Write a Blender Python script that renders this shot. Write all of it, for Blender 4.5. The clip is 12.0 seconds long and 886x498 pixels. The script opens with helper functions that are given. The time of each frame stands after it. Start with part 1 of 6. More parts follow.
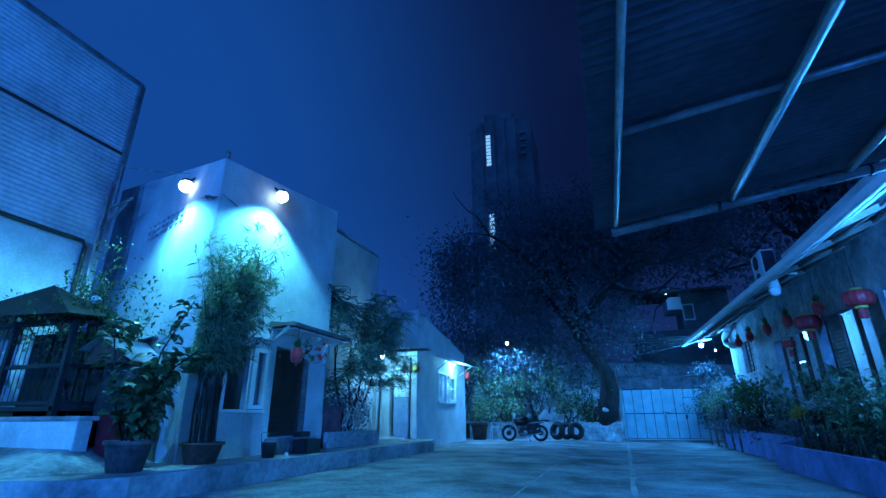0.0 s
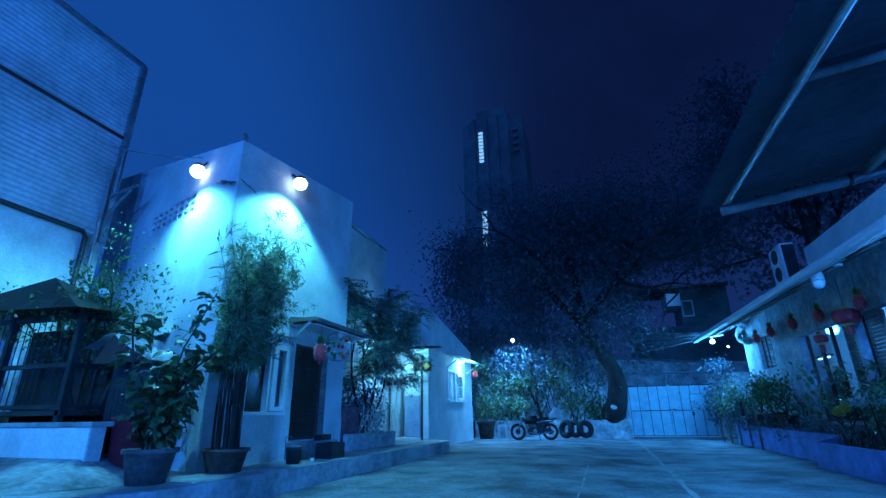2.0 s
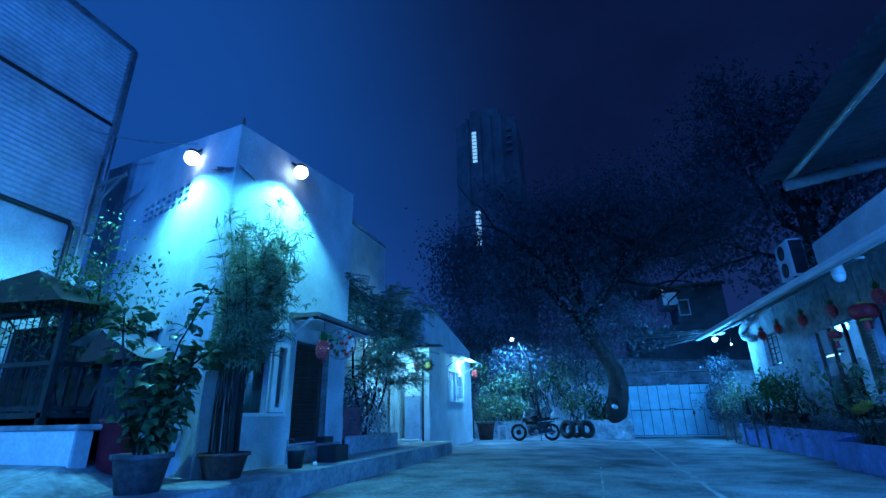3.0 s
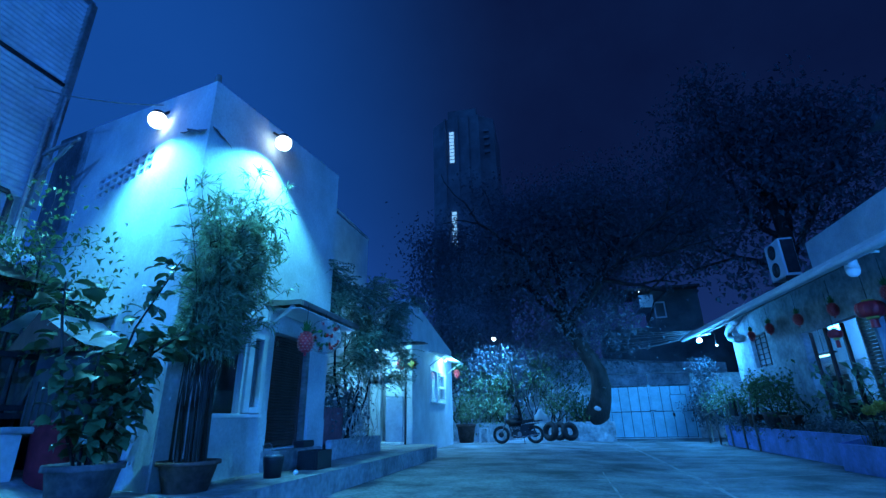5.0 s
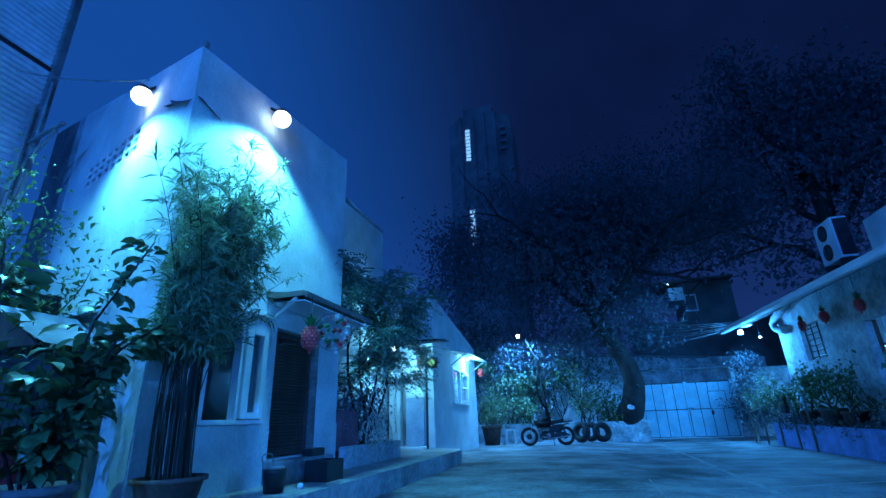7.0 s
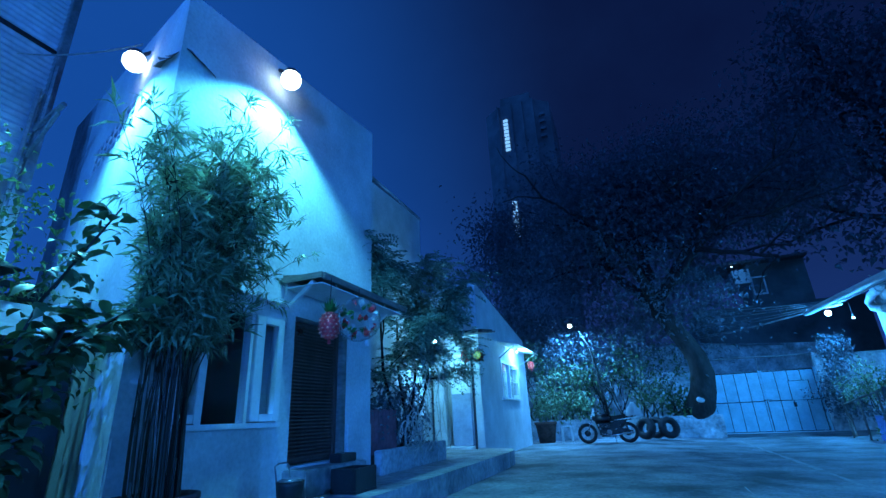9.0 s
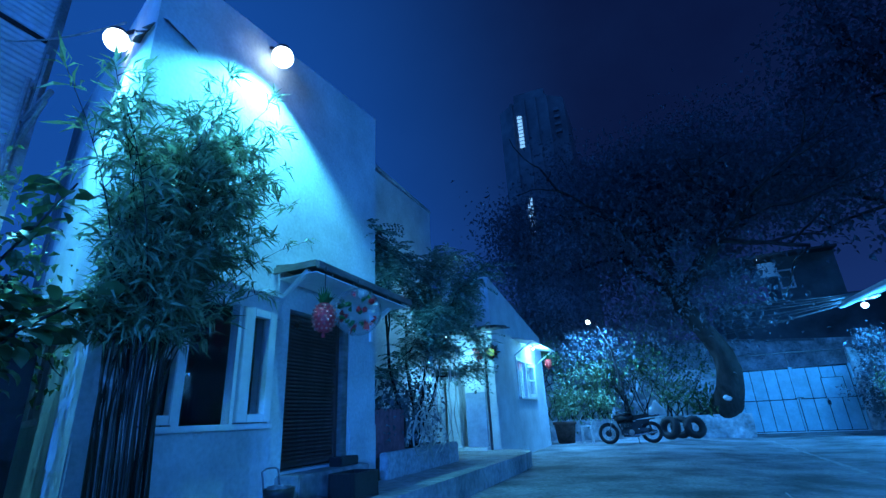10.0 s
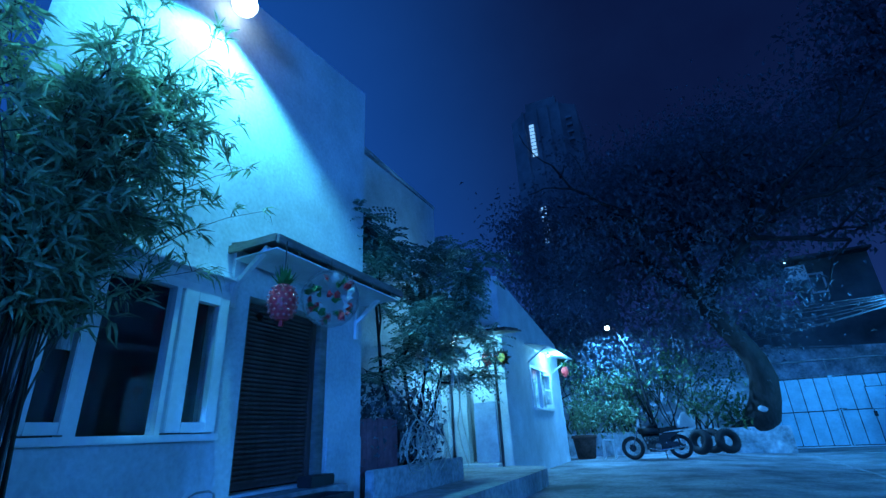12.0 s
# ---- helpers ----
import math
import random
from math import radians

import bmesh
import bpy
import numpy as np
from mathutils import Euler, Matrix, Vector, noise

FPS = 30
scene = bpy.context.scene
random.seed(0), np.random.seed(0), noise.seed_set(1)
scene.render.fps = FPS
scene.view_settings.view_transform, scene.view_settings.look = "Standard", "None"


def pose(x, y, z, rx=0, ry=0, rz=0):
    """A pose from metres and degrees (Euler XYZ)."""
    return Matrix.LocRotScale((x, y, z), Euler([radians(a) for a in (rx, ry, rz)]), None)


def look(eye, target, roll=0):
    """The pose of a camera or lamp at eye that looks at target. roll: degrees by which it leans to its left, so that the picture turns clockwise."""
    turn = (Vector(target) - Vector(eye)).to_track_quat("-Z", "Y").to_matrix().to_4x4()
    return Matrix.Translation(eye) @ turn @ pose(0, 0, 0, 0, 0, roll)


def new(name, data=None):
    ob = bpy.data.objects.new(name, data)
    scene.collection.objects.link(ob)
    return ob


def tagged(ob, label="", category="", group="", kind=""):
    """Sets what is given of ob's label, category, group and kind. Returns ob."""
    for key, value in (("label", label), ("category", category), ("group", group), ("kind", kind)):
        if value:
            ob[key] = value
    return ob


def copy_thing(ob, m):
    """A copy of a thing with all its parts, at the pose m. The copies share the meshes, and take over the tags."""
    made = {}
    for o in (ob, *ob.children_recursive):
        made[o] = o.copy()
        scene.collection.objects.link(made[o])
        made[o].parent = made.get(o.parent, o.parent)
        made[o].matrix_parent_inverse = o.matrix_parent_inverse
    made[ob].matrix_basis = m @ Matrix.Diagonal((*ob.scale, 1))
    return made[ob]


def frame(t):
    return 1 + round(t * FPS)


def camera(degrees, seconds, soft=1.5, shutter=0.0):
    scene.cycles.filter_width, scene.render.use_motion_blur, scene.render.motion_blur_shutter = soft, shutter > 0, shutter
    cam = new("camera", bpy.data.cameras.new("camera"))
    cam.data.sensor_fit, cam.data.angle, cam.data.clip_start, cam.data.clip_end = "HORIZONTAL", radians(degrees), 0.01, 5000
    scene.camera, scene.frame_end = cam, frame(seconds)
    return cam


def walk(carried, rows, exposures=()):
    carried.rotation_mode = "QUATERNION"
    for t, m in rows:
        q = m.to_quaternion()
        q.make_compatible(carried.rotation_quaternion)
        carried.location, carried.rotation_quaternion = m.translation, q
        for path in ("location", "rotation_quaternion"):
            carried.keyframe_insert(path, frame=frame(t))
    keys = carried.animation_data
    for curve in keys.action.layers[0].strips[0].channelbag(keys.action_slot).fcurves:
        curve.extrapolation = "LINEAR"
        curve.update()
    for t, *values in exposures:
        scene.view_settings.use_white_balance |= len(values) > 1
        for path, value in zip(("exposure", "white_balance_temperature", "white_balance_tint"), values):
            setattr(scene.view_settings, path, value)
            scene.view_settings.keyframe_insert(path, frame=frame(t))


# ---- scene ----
cam = camera(87.0, 12.0)

PATH = [
    (0, (0.114, -1.283, 1.002), (-0.483, 0.499, 1.686), -0.3),
    (0.5, (-0.142, -1.259, 1.021), (-0.721, 0.531, 1.7), -0.5),
    (1, (-0.388, -1.183, 1.048), (-0.952, 0.612, 1.726), -0.6),
    (1.5, (-0.614, -1.109, 1.057), (-1.172, 0.689, 1.733), -0.7),
    (2, (-0.815, -0.999, 1.062), (-1.365, 0.802, 1.738), -0.8),
    (2.5, (-1.027, -0.835, 1.057), (-1.563, 0.969, 1.734), -1.0),
    (4.5, (-1.737, -0.155, 1.053), (-2.164, 1.675, 1.737), -1.2),
    (5, (-1.861, 0.037, 1.05), (-2.263, 1.873, 1.735), -1.2),
    (5.5, (-1.932, 0.237, 1.056), (-2.331, 2.073, 1.742), -1.4),
    (6, (-1.997, 0.42, 1.069), (-2.404, 2.253, 1.757), -1.5),
    (6.5, (-2.025, 0.657, 1.082), (-2.455, 2.485, 1.769), -1.7),
    (7, (-2.056, 0.885, 1.083), (-2.537, 2.699, 1.773), -2.0),
    (9, (-2.295, 1.913, 1.127), (-2.954, 3.674, 1.809), -2.7),
    (9.5, (-2.344, 2.16, 1.127), (-3.049, 3.902, 1.81), -2.9),
    (10, (-2.355, 2.407, 1.121), (-3.077, 4.142, 1.806), -2.9),
    (10.5, (-2.404, 2.64, 1.116), (-3.142, 4.368, 1.803), -2.8),
    (11, (-2.436, 2.897, 1.103), (-3.198, 4.613, 1.792), -3.1),
    (11.5, (-2.479, 3.162, 1.078), (-3.25, 4.869, 1.78), -3.0),
    (12, (-2.546, 3.408, 1.072), (-3.313, 5.1, 1.811), -3.0),
]
walk(cam, [(t, look(eye, target, roll)) for t, eye, target, roll in PATH], exposures=[(0, 0.08), (5, 0.18), (12, 0.22)])

# ---- world and lights ----
world = bpy.data.worlds.new("night_sky")
scene.world = world
world.use_nodes = True
wn = world.node_tree.nodes
wl = world.node_tree.links
wn.clear()
w_out = wn.new("ShaderNodeOutputWorld")
w_bg = wn.new("ShaderNodeBackground")
w_tc = wn.new("ShaderNodeTexCoord")
w_no = wn.new("ShaderNodeTexNoise")
w_no.inputs["Scale"].default_value = 2.2
w_no.inputs["Detail"].default_value = 5.0
w_no.inputs["Roughness"].default_value = 0.6
w_ra = wn.new("ShaderNodeValToRGB")
w_ra.color_ramp.elements[0].position = 0.38
w_ra.color_ramp.elements[0].color = (0.0022, 0.0066, 0.038, 1)
w_ra.color_ramp.elements[1].position = 0.72
w_ra.color_ramp.elements[1].color = (0.0030, 0.0110, 0.056, 1)
# bluer sky to the west, painted in for the floodlights' halo
w_sep = wn.new("ShaderNodeSeparateXYZ")
w_mr = wn.new("ShaderNodeMapRange")
w_mr.inputs["From Min"].default_value = 0.0
w_mr.inputs["From Max"].default_value = -0.65
w_mr.inputs["To Min"].default_value = 0.0
w_mr.inputs["To Max"].default_value = 1.0
w_mr.interpolation_type = "SMOOTHSTEP"
w_mix = wn.new("ShaderNodeMix")
w_mix.data_type = "RGBA"
w_mix.blend_type = "ADD"
w_mix.inputs["B"].default_value = (0.003, 0.05, 0.245, 1)
wl.new(w_tc.outputs["Generated"], w_no.inputs["Vector"])
wl.new(w_tc.outputs["Generated"], w_sep.inputs[0])
wl.new(w_sep.outputs["X"], w_mr.inputs["Value"])
wl.new(w_no.outputs["Fac"], w_ra.inputs["Fac"])
wl.new(w_mr.outputs["Result"], w_mix.inputs["Factor"])
wl.new(w_ra.outputs["Color"], w_mix.inputs["A"])
# stronger still to the south: unseen glow added as fill for dark walls and crown
w_ms = wn.new("ShaderNodeMapRange")
w_ms.inputs["From Min"].default_value = 0.15
w_ms.inputs["From Max"].default_value = -0.7
w_ms.interpolation_type = "SMOOTHSTEP"
w_south = wn.new("ShaderNodeMix")
w_south.data_type = "RGBA"
w_south.blend_type = "ADD"
w_south.inputs["B"].default_value = (0.005, 0.055, 0.25, 1)
wl.new(w_sep.outputs["Y"], w_ms.inputs["Value"])
wl.new(w_ms.outputs["Result"], w_south.inputs["Factor"])
wl.new(w_mix.outputs["Result"], w_south.inputs["A"])
# town haze low over the horizon
w_mz = wn.new("ShaderNodeMapRange")
w_mz.inputs["From Min"].default_value = 0.5
w_mz.inputs["From Max"].default_value = 0.0
w_mz.interpolation_type = "SMOOTHSTEP"
w_low = wn.new("ShaderNodeMix")
w_low.data_type = "RGBA"
w_low.blend_type = "ADD"
w_low.inputs["B"].default_value = (0.005, 0.021, 0.1, 1)
wl.new(w_sep.outputs["Z"], w_mz.inputs["Value"])
wl.new(w_mz.outputs["Result"], w_low.inputs["Factor"])
wl.new(w_south.outputs["Result"], w_low.inputs["A"])
wl.new(w_low.outputs["Result"], w_bg.inputs["Color"])
wl.new(w_bg.outputs[0], w_out.inputs[0])
w_bg.inputs["Strength"].default_value = 1.0


def lamp(kind, name, loc, watts, color, size=0.05, target=None, angle=120, blend=0.5):
    data = bpy.data.lights.new(name, kind)
    data.energy, data.color = watts, color
    if kind == "AREA":
        data.size = size
    else:
        data.shadow_soft_size = size
    if kind == "SPOT":
        data.spot_size, data.spot_blend = radians(angle), blend
    ob = new(name, data)
    ob.matrix_world = look(loc, target) if target else Matrix.Translation(loc)
    return ob


FLOOD = (0.085, 0.575, 0.9)
PORCH = (0.13, 0.58, 0.95)
CYAN = (0.06, 0.37, 1.0)
BLUE = (0.02, 0.21, 1.0)
FLOOD_A = (-7.14, 4.77, 5.27)
FLOOD_B = (-5.71, 5.8, 5.29)
lamp("SPOT", "flood_light_source", (-7.26, 4.47, 5.16), 950, FLOOD, 0.06, (-7.5, 4.1, 0.4), 138, 0.6)
lamp("SPOT", "flood_light_source", (-5.46, 5.72, 5.22), 860, FLOOD, 0.06, (-5.3, 5.72, 0.0), 124, 0.4)
lamp("POINT", "porch_light_source", (-6.62, 12.62, 2.86), 190, PORCH, 0.05)
lamp("POINT", "room_light_source", (-6.8, 14.25, 2.7), 22, PORCH, 0.05)
# added lamp that only brightens the neighbour's pale upper wall
lamp("POINT", "neighbour_fill_source", (5.2, 36.2, 9.5), 22, CYAN, 0.1)
lamp("POINT", "window_light_source", (-5.45, 17.6, 2.98), 130, PORCH, 0.05)
lamp("SPOT", "pole_light_source", (-4.32, 21.8, 4.3), 2100, CYAN, 0.06, (-4.0, 22.6, 0.0), 178, 0.75)
lamp("POINT", "eave_light_source", (3.9, 20.3, 3.66), 800, (0.03, 0.34, 1.0), 0.08)
lamp("POINT", "tube_light_source", (5.7, 14.6, 3.2), 150, CYAN, 0.15)
lamp("POINT", "yard_light_source", (4.1, 19.45, 3.3), 230, CYAN, 0.06)
# behind the camera: the warehouse lamp, and unseen fill added on rear wall, lean-to, canopy
lamp("SPOT", "rear_fill_source", (-1.2, -8.6, 4.3), 7400, BLUE, 0.1, (-1.0, 6.0, 0.0), 150, 0.4)
lamp("SPOT", "warehouse_light_source", (-9.2, -0.6, 4.9), 560, FLOOD, 0.06, (-8.9, 2.4, 0.4), 66, 0.4)
# added fill under the lean-to for the long bed and the house front
lamp("POINT", "lean_to_fill_source", (4.15, 4.9, 2.95), 600, (0.03, 0.28, 1.0), 0.12)
# added fill below the canopy sheet, reaches the blue bed wall
lamp("POINT", "canopy_fill_source", (2.65, -4.4, 2.3), 520, BLUE, 0.1)

# ---- materials ----


def material(name, base, rough=0.8, var=0.25, grain=14.0, stain=1.1, bump=0.15, metal=0.0, stretch=(1, 1, 1), spec=0.4, random_shade=0.0, island=0.0):
    m = bpy.data.materials.new(name)
    m.use_nodes = True
    n, l = m.node_tree.nodes, m.node_tree.links
    b = n["Principled BSDF"]
    b.inputs["Roughness"].default_value = rough
    b.inputs["Metallic"].default_value = metal
    b.inputs["Specular IOR Level"].default_value = spec
    geo = n.new("ShaderNodeNewGeometry")
    mp = n.new("ShaderNodeMapping")
    mp.inputs["Scale"].default_value = stretch
    l.new(geo.outputs["Position"], mp.inputs["Vector"])
    fine, big = n.new("ShaderNodeTexNoise"), n.new("ShaderNodeTexNoise")
    fine.inputs["Scale"].default_value, fine.inputs["Detail"].default_value = grain, 6
    big.inputs["Scale"].default_value, big.inputs["Detail"].default_value = stain, 7
    big.inputs["Roughness"].default_value = 0.65
    l.new(mp.outputs[0], fine.inputs["Vector"])
    l.new(mp.outputs[0], big.inputs["Vector"])
    ramp = n.new("ShaderNodeValToRGB")
    ramp.color_ramp.elements[0].position, ramp.color_ramp.elements[1].position = 0.36, 0.66
    dark = [max(0.0, c * (1 - var * 1.3)) for c in base]
    light = [min(0.95, c * (1 + var * 0.6)) for c in base]
    ramp.color_ramp.elements[0].color = (*dark, 1)
    ramp.color_ramp.elements[1].color = (*light, 1)
    l.new(big.outputs["Fac"], ramp.inputs["Fac"])
    fr = n.new("ShaderNodeMapRange")
    fr.inputs["From Min"].default_value, fr.inputs["From Max"].default_value = 0.3, 0.7
    fr.inputs["To Min"].default_value, fr.inputs["To Max"].default_value = 1 - var * 0.7, 1 + var * 0.35
    l.new(fine.outputs["Fac"], fr.inputs["Value"])
    mul = n.new("ShaderNodeVectorMath")
    mul.operation = "SCALE"
    l.new(ramp.outputs["Color"], mul.inputs[0])
    l.new(fr.outputs["Result"], mul.inputs["Scale"])
    last = mul.outputs[0]
    if random_shade or island:
        src = n.new("ShaderNodeObjectInfo").outputs["Random"] if random_shade else geo.outputs["Random Per Island"]
        amount = random_shade or island
        r = n.new("ShaderNodeMapRange")
        r.inputs["To Min"].default_value, r.inputs["To Max"].default_value = 1 - amount, 1 + amount
        l.new(src, r.inputs["Value"])
        mul2 = n.new("ShaderNodeVectorMath")
        mul2.operation = "SCALE"
        l.new(last, mul2.inputs[0])
        l.new(r.outputs["Result"], mul2.inputs["Scale"])
        last = mul2.outputs[0]
    l.new(last, b.inputs["Base Color"])
    if bump:
        bp = n.new("ShaderNodeBump")
        bp.inputs["Strength"].default_value, bp.inputs["Distance"].default_value = bump, 0.02
        l.new(fine.outputs["Fac"], bp.inputs["Height"])
        l.new(bp.outputs[0], b.inputs["Normal"])
    return m


def foliage(name, base, rough=0.55, var=0.4, through_light=0.25):
    m = material(name, base, rough, 0.2, 6.0, 0.8, 0.0, island=var, spec=0.5)
    b = m.node_tree.nodes["Principled BSDF"]
    b.inputs["Transmission Weight"].default_value = 0.0
    b.inputs["Subsurface Weight"].default_value = 0.0
    n, l = m.node_tree.nodes, m.node_tree.links
    tr = n.new("ShaderNodeBsdfTranslucent")
    mx = n.new("ShaderNodeMixShader")
    mx.inputs[0].default_value = through_light
    src = b.inputs["Base Color"].links[0].from_socket
    l.new(src, tr.inputs["Color"])
    l.new(b.outputs[0], mx.inputs[1])
    l.new(tr.outputs[0], mx.inputs[2])
    l.new(mx.outputs[0], n["Material Output"].inputs["Surface"])
    return m


def glowing(name, color, strength):
    m = bpy.data.materials.new(name)
    m.use_nodes = True
    b = m.node_tree.nodes["Principled BSDF"]
    b.inputs["Base Color"].default_value = (0.8, 0.8, 0.8, 1)
    b.inputs["Emission Color"].default_value = (*color, 1)
    b.inputs["Emission Strength"].default_value = strength
    return m


def glass(name, tint=(0.85, 0.92, 0.95), rough=0.02, ior=1.45):
    m = bpy.data.materials.new(name)
    m.use_nodes = True
    b = m.node_tree.nodes["Principled BSDF"]
    b.inputs["Base Color"].default_value = (*tint, 1)
    b.inputs["Roughness"].default_value = rough
    b.inputs["Transmission Weight"].default_value = 1.0
    b.inputs["IOR"].default_value = ior
    return m


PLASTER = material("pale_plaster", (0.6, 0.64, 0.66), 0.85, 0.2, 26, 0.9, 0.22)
PLASTER_DIM = material("dim_weathered_plaster", (0.42, 0.44, 0.46), 0.88, 0.38, 16, 1.0, 0.3)
HALLWALL = material("peeling_blue_grey_plaster", (0.38, 0.41, 0.44), 0.9, 0.36, 9, 1.8, 0.35)
STAINED = material("stained_whitewash", (0.68, 0.7, 0.72), 0.9, 0.45, 9, 1.6, 0.35)
FLAKING = material("flaking_whitewash", (0.5, 0.52, 0.54), 0.9, 0.85, 7, 3.2, 0.4)
CONCRETE = material("yard_concrete", (0.31, 0.32, 0.33), 0.78, 0.55, 20, 0.75, 0.3)
KERB = material("kerb_concrete", (0.38, 0.39, 0.40), 0.85, 0.4, 12, 1.3, 0.35)
TERRACE = material("pale_terrace_concrete", (0.3, 0.31, 0.32), 0.85, 0.45, 14, 2.2, 0.25)
JOINT = material("joint_mortar", (0.44, 0.45, 0.46), 0.85, 0.35, 20, 2.0, 0.2)
WHITEPAINT = material("white_paint", (0.74, 0.76, 0.77), 0.55, 0.1, 20, 1.5, 0.06)
BLUEPAINT = material("blue_paint", (0.18, 0.32, 0.74), 0.7, 0.28, 14, 1.6, 0.2)
DOORPAINT = material("dull_door_paint", (0.3, 0.38, 0.5), 0.6, 0.2, 14, 1.6, 0.1)
REDSCALE = material("pale_red_scale", (0.8, 0.16, 0.14), 0.5, 0.2, 24, 5, 0.05)
GATEPAINT = material("gate_paint", (0.34, 0.62, 0.7), 0.55, 0.14, 16, 2.4, 0.08, random_shade=0.07)
DARKWOOD = material("dark_wood", (0.11, 0.055, 0.045), 0.65, 0.4, 30, 2.5, 0.2, stretch=(1, 1, 0.2), random_shade=0.15)
HUTWOOD = material("weathered_black_wood", (0.028, 0.027, 0.028), 0.8, 0.4, 26, 2.5, 0.25)
GREYWOOD = material("grey_wood", (0.22, 0.2, 0.18), 0.8, 0.4, 26, 2.2, 0.25, stretch=(0.3, 0.3, 1))
SHEET = material("grey_corrugated_sheet", (0.46, 0.50, 0.55), 0.6, 0.25, 10, 0.7, 0.05)
OLDSHEET = material("rusty_roof_sheet", (0.14, 0.13, 0.13), 0.7, 0.45, 12, 1.5, 0.1, metal=0.2)
PALESHEET = material("translucent_roof_sheet", (0.09, 0.10, 0.115), 0.6, 0.3, 12, 1.2, 0.1)
STEEL = material("galvanised_pipe", (0.3, 0.31, 0.32), 0.45, 0.3, 20, 3, 0.1, metal=0.5)
DARKSTEEL = material("dark_steel", (0.05, 0.05, 0.055), 0.45, 0.3, 20, 3, 0.08, metal=0.6)
CHROME = material("chrome", (0.7, 0.7, 0.7), 0.2, 0.1, 20, 3, 0.0, metal=1.0)
RUBBER = material("black_rubber", (0.028, 0.028, 0.03), 0.8, 0.3, 30, 4, 0.2)
BLACK = material("black_plastic", (0.02, 0.02, 0.022), 0.5, 0.3, 30, 4, 0.05)
TERRACOTTA = material("old_terracotta", (0.16, 0.085, 0.068), 0.85, 0.35, 16, 4, 0.25)
GREYPOT = material("grey_clay", (0.13, 0.11, 0.115), 0.85, 0.35, 16, 4, 0.25)
SOIL = material("soil", (0.05, 0.04, 0.03), 0.95, 0.4, 30, 4, 0.5)
TARP = material("dark_tarpaulin", (0.03, 0.032, 0.04), 0.6, 0.35, 12, 2, 0.15)
ENGINE = material("dull_engine_metal", (0.05, 0.05, 0.055), 0.7, 0.4, 20, 5, 0.1)
BARK = material("bark", (0.04, 0.036, 0.034), 0.9, 0.5, 14, 2, 0.9, stretch=(1, 1, 0.35))
CULM = material("bamboo_culm", (0.05, 0.042, 0.03), 0.75, 0.4, 18, 3, 0.05, random_shade=0.6)
DRYVINE = material("pale_dry_vine", (0.55, 0.52, 0.45), 0.8, 0.3, 20, 4, 0.1)
STRAW = material("dry_stalk", (0.22, 0.2, 0.15), 0.8, 0.4, 20, 4, 0.1)
RED = material("red_lantern_paper", (0.72, 0.035, 0.045), 0.45, 0.2, 24, 5, 0.1)
REDPLASTIC = material("faded_red_plastic", (0.35, 0.03, 0.05), 0.55, 0.3, 18, 4, 0.05)
GREEN = material("green_plastic_leaf", (0.04, 0.2, 0.06), 0.5, 0.3, 24, 5, 0.05)
GOLD = material("yellow_trim", (0.6, 0.42, 0.08), 0.5, 0.2, 24, 5, 0.05)
CLOTH = material("pale_cloth", (0.6, 0.6, 0.58), 0.9, 0.2, 30, 5, 0.2)
# near-black colour that holds the shade of the house's room
DARKROOM = material("interior_shade_colour", (0.06, 0.065, 0.07), 0.9, 0.2, 10, 1, 0.0)
BROWNRED = material("red_brown_board", (0.3, 0.11, 0.14), 0.8, 0.3, 14, 2, 0.1)
TOWERWALL = material("far_tower_concrete", (0.34, 0.35, 0.36), 0.9, 0.3, 0.6, 0.1, 0.0)
HILL = material("dark_hillside", (0.2, 0.21, 0.21), 0.95, 0.5, 0.8, 0.15, 0.0)
WINDOWGLASS = glass("window_glass")
CLEARPLASTIC = glass("clear_plastic", (0.9, 0.93, 0.95), 0.08, 1.1)
CLEARPLASTIC.node_tree.nodes["Principled BSDF"].inputs["Alpha"].default_value = 0.5
LEAF_DARK = foliage("dark_leaves", (0.15, 0.19, 0.22), 0.6, 0.4, 0.45)
LEAF_MID = foliage("green_leaves", (0.08, 0.15, 0.05))
LEAF_BAMBOO = foliage("bamboo_leaves", (0.22, 0.31, 0.18), 0.45, 0.5, 0.4)
LEAF_RUBBER = foliage("glossy_broad_leaves", (0.07, 0.13, 0.05), 0.4, 0.4, 0.12)
LEAF_FEATHER = foliage("feathery_leaves", (0.19, 0.32, 0.27), 0.55, 0.45, 0.35)
LEAF_PALE = foliage("pale_leaves", (0.2, 0.28, 0.14), 0.55, 0.45, 0.3)
LAMP_GLOW = glowing("lamp_glow", (0.75, 0.97, 1.0), 6.0)
BULB_GLOW = glowing("bulb_glow", (0.7, 0.95, 1.0), 8.0)
# brighter glossy leaf for the long bed, lamp light put into its colour
GLOSSLEAF = foliage("lit_glossy_leaves", (0.15, 0.24, 0.12), 0.35, 0.45, 0.2)
TUBE_GLOW = glowing("tube_glow", (0.35, 0.85, 1.0), 4.0)
FAR_GLOW = glowing("far_window_glow", (0.25, 0.6, 1.0), 0.9)

# ---- shape helpers ----


def thing(name, label, category, at, group="", kind=""):
    e = new(name)
    e.location = at
    e.empty_display_size = 0.1
    return tagged(e, label, category, group, kind)


def link_mesh(name, me, mat, parent, label="", smooth=False):
    if mat is not None:
        me.materials.append(mat)
    if smooth:
        for p in me.polygons:
            p.use_smooth = True
    ob = new(name, me)
    if parent is not None:
        ob.parent = parent
        if parent.type == "EMPTY":
            ob.matrix_parent_inverse = Matrix.Translation(-Vector(parent.location))
    return tagged(ob, label)


